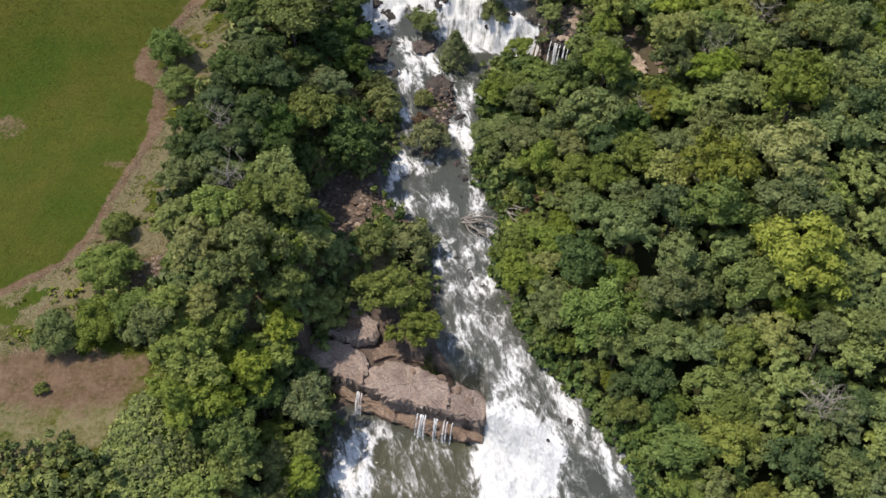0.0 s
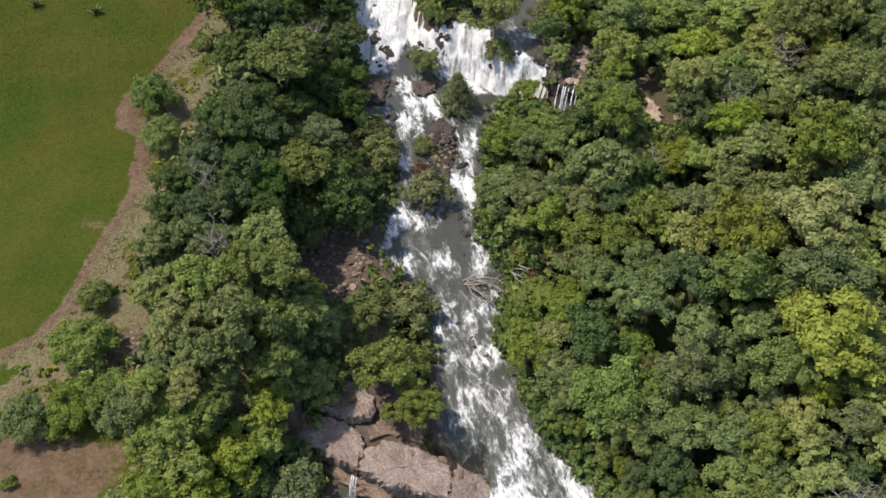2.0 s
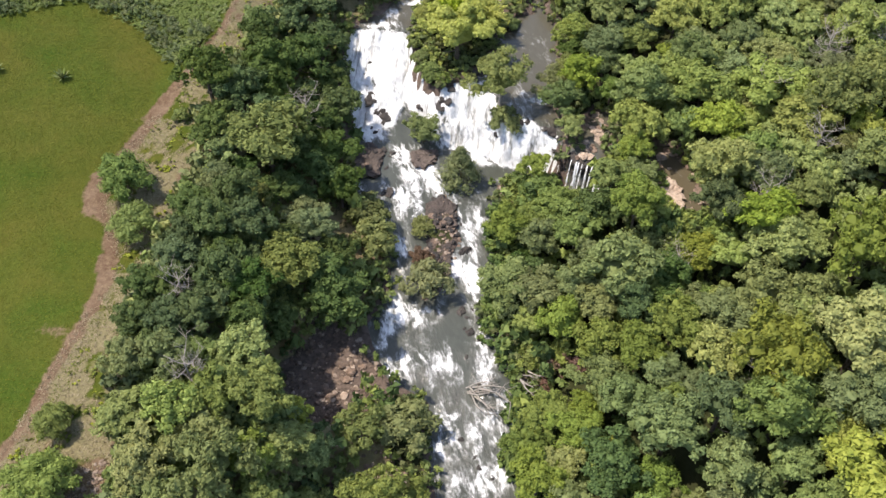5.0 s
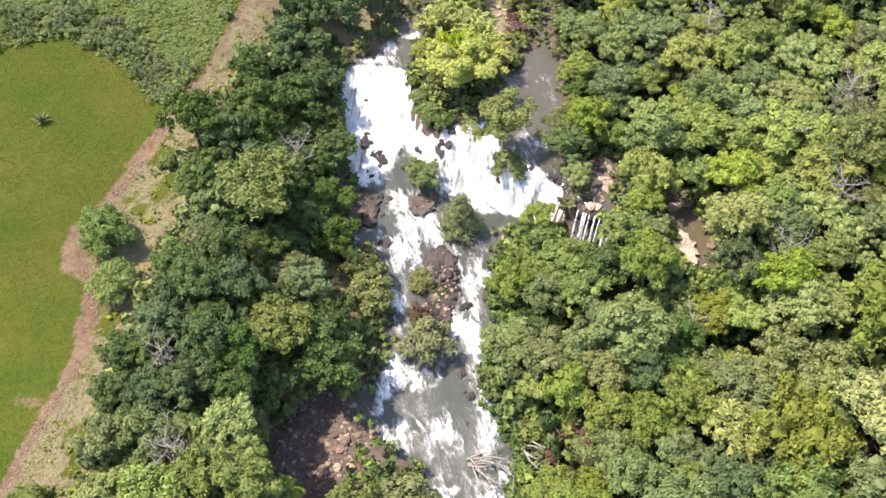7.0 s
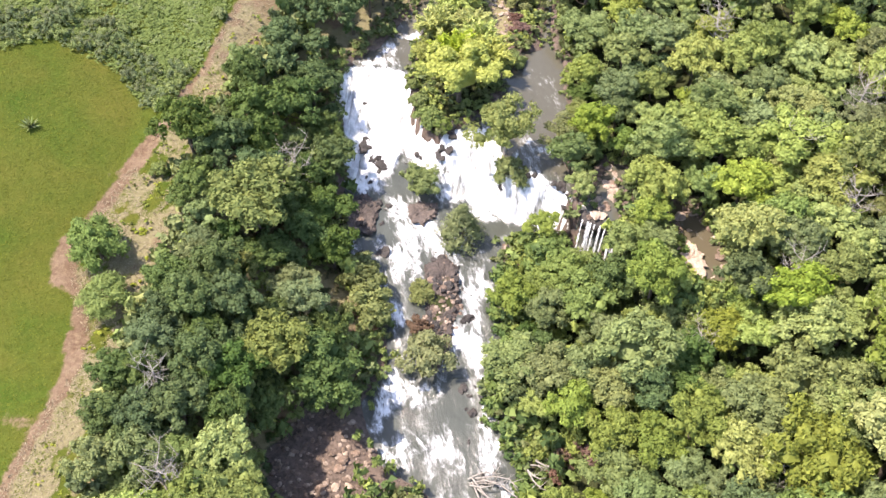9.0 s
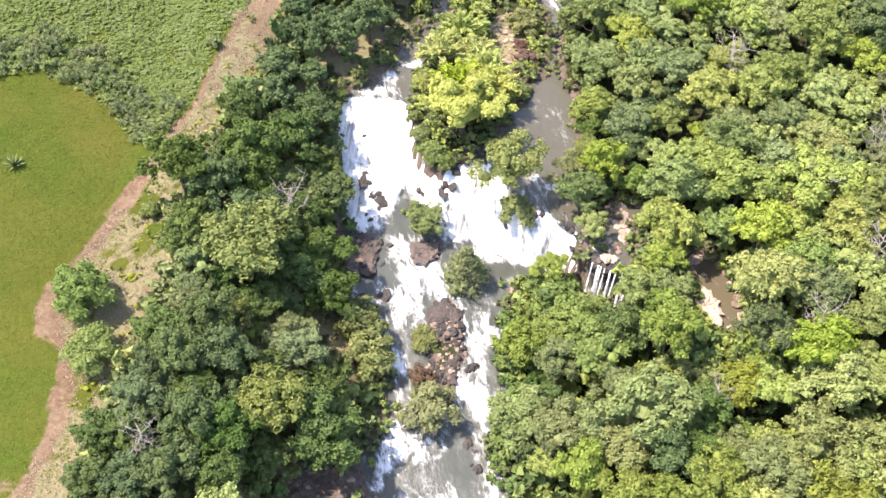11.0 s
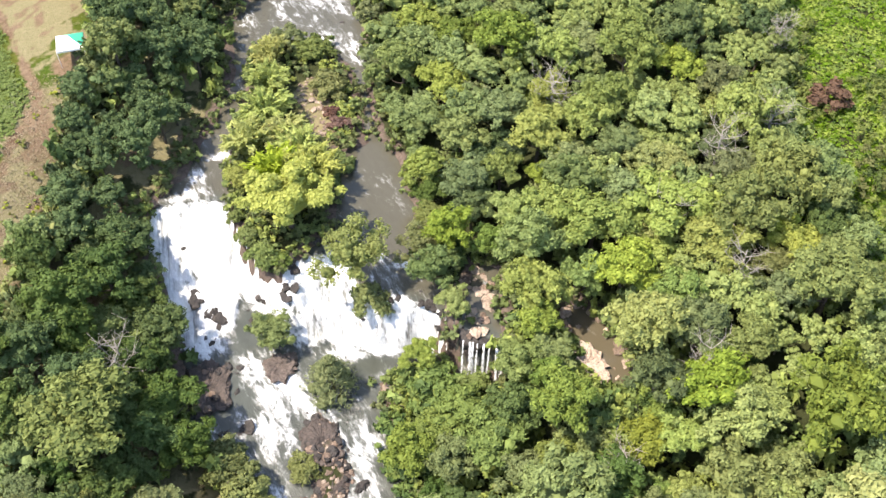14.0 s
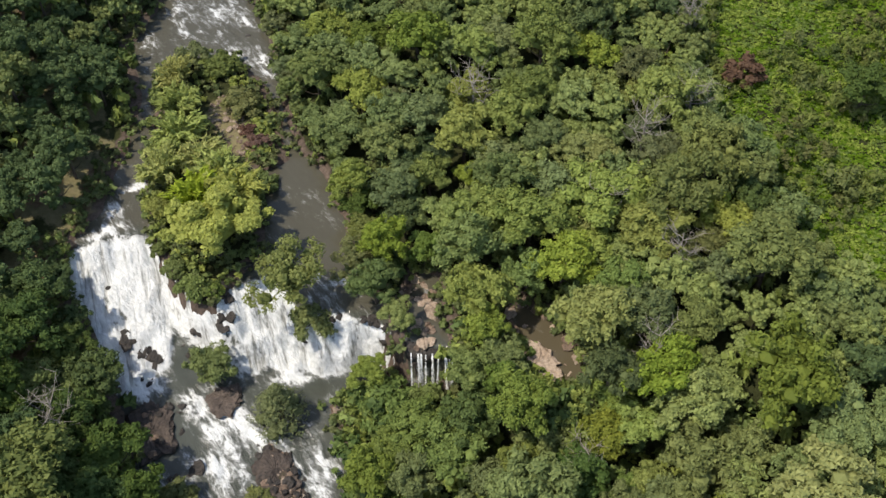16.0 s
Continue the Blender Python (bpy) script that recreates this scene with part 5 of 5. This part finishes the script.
def slab(outline, foot, top, tilt, mat, parent, seed):
    """A block of bedrock: a ragged outline, walls with a worn bulge, an uneven top that falls away at its rim."""
    g2 = np.random.default_rng(seed)
    p, q = np.array(outline, float), np.roll(np.array(outline, float), -1, 0)
    ring = np.concatenate([a + (b - a) * np.linspace(0, 1, max(2, int(np.hypot(*(b - a)) / 0.3)), endpoint=False)[:, None] for a, b in zip(p, q)])
    mid = ring.mean(0)
    out = ring - mid
    out /= np.linalg.norm(out, axis=1, keepdims=True)
    rag = fbm(ring[:, 0] * 0.9, ring[:, 1] * 0.9, seed, 4)[:, None] * 0.9
    V, n = [], len(ring)
    h = top - foot
    for k, (z, push) in enumerate(((0, 0.1), (0.3, 0.05), (0.55, -0.12), (0.72, -0.3), (0.78, 0.02), (0.93, 0.05), (1.0, -0.1))):
        r = ring + out * (rag + push + 0.16 * g2.normal(size=(n, 1)))
        V.append(np.c_[r, np.full(n, foot + h * z) + 0.05 * g2.normal(size=n)])
    for f in (0.86, 0.7, 0.52, 0.34, 0.16):
        r = mid + (ring + out * rag - mid) * f
        z = top + 0.1 + 0.55 * fbm(r[:, 0] * 0.7, r[:, 1] * 0.7, seed + 3, 4) + tilt * (r[:, 1] - mid[1]) + 0.03 * g2.normal(size=n)
        V.append(np.c_[r, z])
    V.append(np.r_[mid, top + 0.1][None])
    rings = len(V) - 1
    F = []
    for k in range(rings - 1):
        a = k * n + np.arange(n)
        b = k * n + (np.arange(n) + 1) % n
        F += [np.c_[a, b, b + n], np.c_[a, b + n, a + n]]
    a = (rings - 1) * n + np.arange(n)
    F.append(np.c_[a, (rings - 1) * n + (np.arange(n) + 1) % n, np.full(n, rings * n)])
    ob = new("slab", np_mesh("slab", np.concatenate(V), np.concatenate(F), [mat]))
    ob.parent = parent
    return ob


ledge = new("rock_ledge")
for i, (outline, top, tilt, mat) in enumerate((
    ([(-8.9, 58.0), (-5.4, 56.4), (-1.7, 55.3), (0.2, 54.8), (0.6, 58.4), (-2.4, 60.4), (-6.4, 61.7), (-8.2, 60.6)], 5.15, 0.12, ROCK_LEDGE),
    ([(0.3, 54.8), (3.7, 53.5), (5.0, 54.8), (4.4, 57.0), (1.2, 58.6), (0.7, 58.2)], 5.0, 0.08, ROCK_LEDGE),
    ([(-15.6, 61.4), (-12.6, 59.8), (-9.1, 58.1), (-8.4, 60.8), (-9.6, 63.0), (-13.0, 64.2), (-15.8, 64.5)], 5.35, 0.14, ROCK_LEDGE),
    ([(-13.4, 64.6), (-9.8, 63.4), (-8.0, 63.8), (-7.4, 65.8), (-9.6, 68.0), (-12.6, 68.4)], 6.3, 0.05, ROCK_LEDGE),
    ([(-8.0, 61.4), (-6.2, 62.2), (-2.2, 61.0), (-2.6, 62.4), (-6.2, 64.2), (-7.6, 63.4)], 5.1, 0.1, ROCK),
    ([(-12.8, 59.2), (-9.6, 56.9), (-6, 55.2), (-5.2, 56.4), (-9, 58.2), (-12.4, 60)], 2.9, 0.1, ROCK),
    ([(-6, 55.4), (-3.4, 54.3), (0.7, 53.0), (3.8, 52.7), (3.7, 53.7), (0, 55), (-5.2, 56.4)], 2.6, 0.1, ROCK),
)):
    slab(outline, 0.6, top, tilt, mat, ledge, 300 + 7 * i)
tagged(ledge, "broad flat reddish rock ledge above the lower pool", "rock")
for x, y, r, z in ((-10.6, 65.4, 1.1, 6.4), (-12.4, 66.0, 0.8, 6.4), (1.4, 57.4, 0.5, 5.2), (2.6, 56.2, 0.4, 5.1), (-0.4, 59.0, 0.5, 5.3), (-3.6, 59.8, 0.4, 5.4)):
    boulder("brown", x, y, r, z, 1.3)
for i in range(26):
    t = g.uniform(0, 1)
    boulder("brown" if i % 3 else "dark", -12.4 + 15.4 * t + g.uniform(-0.3, 0.3), 59.2 - 6.4 * t + g.uniform(-0.9, 0.5), g.uniform(0.2, 0.55), g.uniform(2.0, 3.2))


def outcrop(outline, foot, top, tilt, mat, seed, words):
    thing = new("rock_outcrop")
    slab(outline, foot, top, tilt, mat, thing, seed)
    return tagged(thing, words, "rock")


ROCK_RED = rock_material("dark_red_rock", (0.05, 0.039, 0.033), (0.11, 0.086, 0.07), (0.024, 0.02, 0.018))
outcrop([(-12.2, 114.6), (-9.6, 115.2), (-8.2, 113.6), (-8.3, 111.4), (-8.7, 109.2), (-11.8, 109.0)], 9.8, 11.3, 0.06, ROCK_RED, 401, "dark reddish bedrock beside the rapids")
outcrop([(-4.8, 113.0), (-3.6, 114.0), (-1.3, 113.7), (-1.6, 112.0), (-3.0, 110.6), (-4.1, 111.2)], 9.8, 11.4, 0.06, ROCK_RED, 402, "dark reddish bedrock amid the rapids")
outcrop([(-2.7, 105.0), (-0.8, 106.2), (0.7, 105.0), (1.0, 101.6), (-0.4, 100.6), (-2.2, 101.2)], 9.4, 10.75, 0.08, ROCK_RED, 403, "dark reddish bedrock amid the rapids")
outcrop([(-2.4, 100.8), (-0.4, 100.3), (0.8, 99.4), (0.2, 96.6), (-1.2, 95.6), (-2.6, 97.0)], 8.6, 10.05, 0.1, ROCK_RED, 404, "dark reddish bedrock amid the rapids")
outcrop([(22.8, 102.0), (23.8, 104.6), (25.4, 104.4), (26.6, 101.4), (26.2, 99.2), (24.4, 98.8), (23.2, 100.0)], 14.8, 16.05, 0.08, ROCK_PALE, 406, "pale flat bedrock beside the quiet creek")
outcrop([(14.2, 109.4), (15.4, 109.9), (18.4, 108.2), (18.3, 106.6), (16.6, 106.6), (14.4, 107.4)], 11.0, 15.2, 0.06, ROCK_DARK, 407, "dark rock step under the small fall")

for x0, y0, rx, ry, z, n in ((-10.2, 112.0, 1.9, 2.8, 11.4, 16), (-3.0, 112.3, 1.5, 1.4, 11.3, 9), (-0.8, 103.2, 1.6, 2.6, 10.7, 18), (-1.0, 98.4, 1.3, 2.2, 10.0, 12)):
    for i in range(n):
        a, q = g.uniform(0, 6.28), math.sqrt(g.uniform(0, 1))
        boulder("dark" if i % 4 else "brown", x0 + rx * q * math.cos(a), y0 + ry * q * math.sin(a), g.uniform(0.2, 0.6), z)

# thin falls over the ledge
FALL, fnt, fb = material("falling_water", 0.35)
drift = fnt.nodes.new("ShaderNodeMapping")
drift.inputs["Scale"].default_value = (7.0, 7.0, 0.7)
fnt.links.new(fnt.nodes.new("ShaderNodeTexCoord").outputs["Object"], drift.inputs["Vector"])
streak = noise_tex(fnt, 1.0, 5.0, 0.7, drift.outputs[0])
fnt.links.new(ramp(fnt, streak.outputs[0], [(0.3, (0.5, 0.53, 0.53)), (0.65, (0.8, 0.82, 0.82))]).outputs[0], fb.inputs["Base Color"])
thin = math_node(fnt, "ADD", attr(fnt, "body"), math_node(fnt, "MULTIPLY", math_node(fnt, "SUBTRACT", streak.outputs[0], 0.5), 1.6))
fnt.links.new(ramp(fnt, thin, [(0.25, (0, 0, 0)), (0.75, (1, 1, 1))]).outputs[0], fb.inputs["Alpha"])


def thin_fall(x0, y0, x1, y1, strands, top, foot, width, out=0.55, words="thin white waterfall over the rock ledge"):
    """A fall in strands: ribbons of water that leave the brink, bend down and fan out."""
    thing = new("thin_waterfall")
    mid = Vector(((x0 + x1) / 2, (y0 + y1) / 2, foot))
    thing.location = mid
    along = Vector((x1 - x0, y1 - y0, 0)).normalized()
    ahead = Vector((along.y, -along.x, 0))
    for i in range(strands):
        p = Vector((x0, y0, top)).lerp(Vector((x1, y1, top)), (i + g.uniform(-0.2, 1.2)) / strands) - mid
        w, sway, reach = width * g.uniform(0.5, 1.4), g.uniform(-0.2, 0.2), out * g.uniform(0.75, 1.1)
        V, F, body = [], [], []
        for k in range(10):
            t = k / 9
            c = p + ahead * (reach * (1.15 * t - 0.2)) + along * (sway * t) + Vector((0, 0, 0.05 - (top - foot) * max(0.0, t - 0.12) ** 1.6 * 1.2))
            for j in (-1, -0.5, 0, 0.5, 1):
                V.append(c + along * (w * (0.45 + 0.75 * t) * j) + ahead * (0.5 * w * (1 - j * j)))
                body.append((0.82 if j == 0 else 0.6 if abs(j) < 1 else 0.0) * (1 - 0.3 * t))
        for k in range(9):
            for j in range(4):
                q = 5 * k + j
                F.append((q, q + 1, q + 6, q + 5))
        link_mesh("strand", V, F, FALL, thing, True, [("body", np.array(body))])
    return tagged(thing, words, "waterfall")


thin_fall(-9.7, 57.35, -9.0, 57.0, 4, 5.0, 1.95, 0.16, 1.0)
thin_fall(-3.2, 54.65, -2.0, 54.25, 6, 4.85, 1.95, 0.17, 1.1)
thin_fall(-1.5, 54.05, 0.9, 53.4, 7, 4.8, 1.95, 0.11, 1.0)
thin_fall(14.4, 107.5, 18.3, 105.8, 11, 15.25, 11.2, 0.2, 1.5, "small white waterfall in strands over dark rock")

# ---- small things ----
def driftwood(x, y, z, size, n, seed):
    """A dead tree washed onto the rocks."""
    g2 = random.Random(seed)
    top = new("dead_tree")
    top.location = (x, y, z)
    for i in range(n):
        bm = bmesh.new()
        a = g2.uniform(-0.9, 1.1)
        L = size * g2.uniform(0.5, 1.0)
        p = Vector((g2.uniform(-0.6, 0.6), g2.uniform(-0.6, 0.6), g2.uniform(0.1, 0.5)))
        d = Vector((math.cos(a), math.sin(a) * 0.8 - 0.3, g2.uniform(-0.05, 0.25)))
        side = Vector((-d.y, d.x, 0)) * g2.uniform(-0.25, 0.25)
        tube(bm, [p, p + d * L * 0.35 + side * L, p + d * L * 0.7 + side * L * 1.3, p + d * L], [0.11, 0.08, 0.05, 0.015], 5)
        for _ in range(4):
            u = p + d * L * g2.uniform(0.3, 0.8) + side * L
            w = Vector((g2.uniform(-1, 1), g2.uniform(-1, 1), g2.uniform(0, 0.5))) * L * 0.35
            tube(bm, [u, u + w * 0.6, u + w], [0.04, 0.03, 0.01], 4)
        v, f = mesh_arrays(bm)
        b = new("branch", np_mesh("branch", v, f, [BARK_PALE], smooth_shade=True))
        b.parent = top
    return tagged(top, "bare grey dead tree stranded in the rapids", "dead tree")


driftwood(2.4, 80.2, 7.8, 5.2, 9, 3)
driftwood(8.0, 81.6, 8.6, 3.2, 5, 5)


def bare_tree(x, y, scale, words, seed):
    top = new("bare_tree")
    top.matrix_basis = Matrix.LocRotScale((x, y, at(x, y)), Euler((0, 0, seed)), (scale,) * 3)
    v, f = trunk_arrays(6.5, 0.13, 2.2, seed, limbs=14, twigs=8)
    t = new("trunk", np_mesh("trunk", v, f, [BARK_PALE], smooth_shade=True))
    t.parent = top
    return tagged(top, words, "tree")


bare_tree(35.4, 48.8, 1.15, "leafless grey tree standing in the forest", 11)
bare_tree(58.7, 131.3, 1.0, "tall bare pale tree at the edge of the clearing", 12)
bare_tree(45.0, 118.0, 1.2, "leafless grey tree standing in the forest", 13)
bare_tree(41.0, 104.0, 1.1, "thin bare grey tree standing in the forest", 15)
bare_tree(-17.0, 112.5, 1.25, "leafless pale tree standing in the forest", 16)
bare_tree(24.0, 92.0, 1.0, "leafless grey tree standing in the forest", 17)
bare_tree(-26.0, 84.0, 1.0, "leafless grey tree standing in the forest", 18)
bare_tree(31.5, 131.0, 1.2, "pale bare-trunked tree standing in the forest", 14)

for i, (x, y, s) in enumerate(((37.0, 112.5, 1.15), (52.0, 120.0, 1.15), (29.5, 76.0, 1.1), (-23.5, 74.5, 1.1), (33.5, 96.5, 1.05))):
    bare_tree(x, y, s, "thin pale bare-branched tree standing among leafy crowns", 30 + i)


def agave(x, y, size):
    top = new("agave")
    top.location = (x, y, at(x, y))
    for i in range(22):
        a, lift_ = 2.4 * i, 0.25 + 1.0 * i / 22
        d = Vector((math.cos(a) * math.cos(lift_), math.sin(a) * math.cos(lift_), math.sin(lift_)))
        side = Vector((-math.sin(a), math.cos(a), 0)) * 0.09 * size
        bm = bmesh.new()
        q = [bm.verts.new(c) for c in (side * 0.5, d * size * 0.5 + side, d * size, d * size * 0.5 - side, -side * 0.5, d * size * 0.45 - Vector((0, 0, 0.06)))]
        for tri in ((0, 1, 5), (1, 2, 5), (2, 3, 5), (3, 4, 5), (4, 0, 5), (0, 1, 2), (0, 2, 3), (0, 3, 4)):
            bm.faces.new([q[k] for k in tri])
        v, f = mesh_arrays(bm)
        leaf = new("leaf", np_mesh("leaf", v, f, [LEAF_GREY]))
        leaf.parent = top
    return tagged(top, "large pale grey-green agave in the meadow", "agave")


agave(-46.2, 115.9, 1.35)
agave(-53.6, 115.6, 1.3)


def plain(name, colour, rough=0.6):
    m, nt, b = material(name, rough)
    n = noise_tex(nt, 3.0)
    nt.links.new(mix(nt, math_node(nt, "MULTIPLY", n.outputs[0], 0.35), colour, tuple(c * 0.6 for c in colour)), b.inputs["Base Color"])
    return m


def gazebo(x, y, size):
    """A small party tent: four poles and a roof of four cloth panels."""
    green, white, steel = plain("green_cloth", (0.05, 0.42, 0.27)), plain("white_cloth", (0.8, 0.8, 0.78)), plain("steel_pole", (0.5, 0.5, 0.5), 0.4)
    top = new("canopy_tent")
    top.location = (x, y, at(x, y))
    h, r = 2.1, size / 2
    for i, (a, b) in enumerate((((-r, -r), (r, -r)), ((r, -r), (r, r)), ((r, r), (-r, r)), ((-r, r), (-r, -r)))):
        v = np.array([(*a, h), (*b, h), (0, 0, h + 0.9), (*a, h - 0.25), (*b, h - 0.25), (0, 0, h + 0.86)])
        f = np.array([(0, 1, 2), (3, 4, 1), (3, 1, 0), (0, 5, 1)])
        c = new("roof_panel", np_mesh("roof_panel", v, f, [white if i in (0, 3) else green]))
        c.parent = top
        bm = bmesh.new()
        tube(bm, [(*a, -0.1), (*a, h)], [0.03, 0.03], 6)
        pv, pf = mesh_arrays(bm)
        p = new("pole", np_mesh("pole", pv, pf, [steel], smooth_shade=True))
        p.parent = top
    return tagged(top, "green and white canopy tent on poles among the trees", "tent")


gazebo(-18.7, 153.8, 3.0)
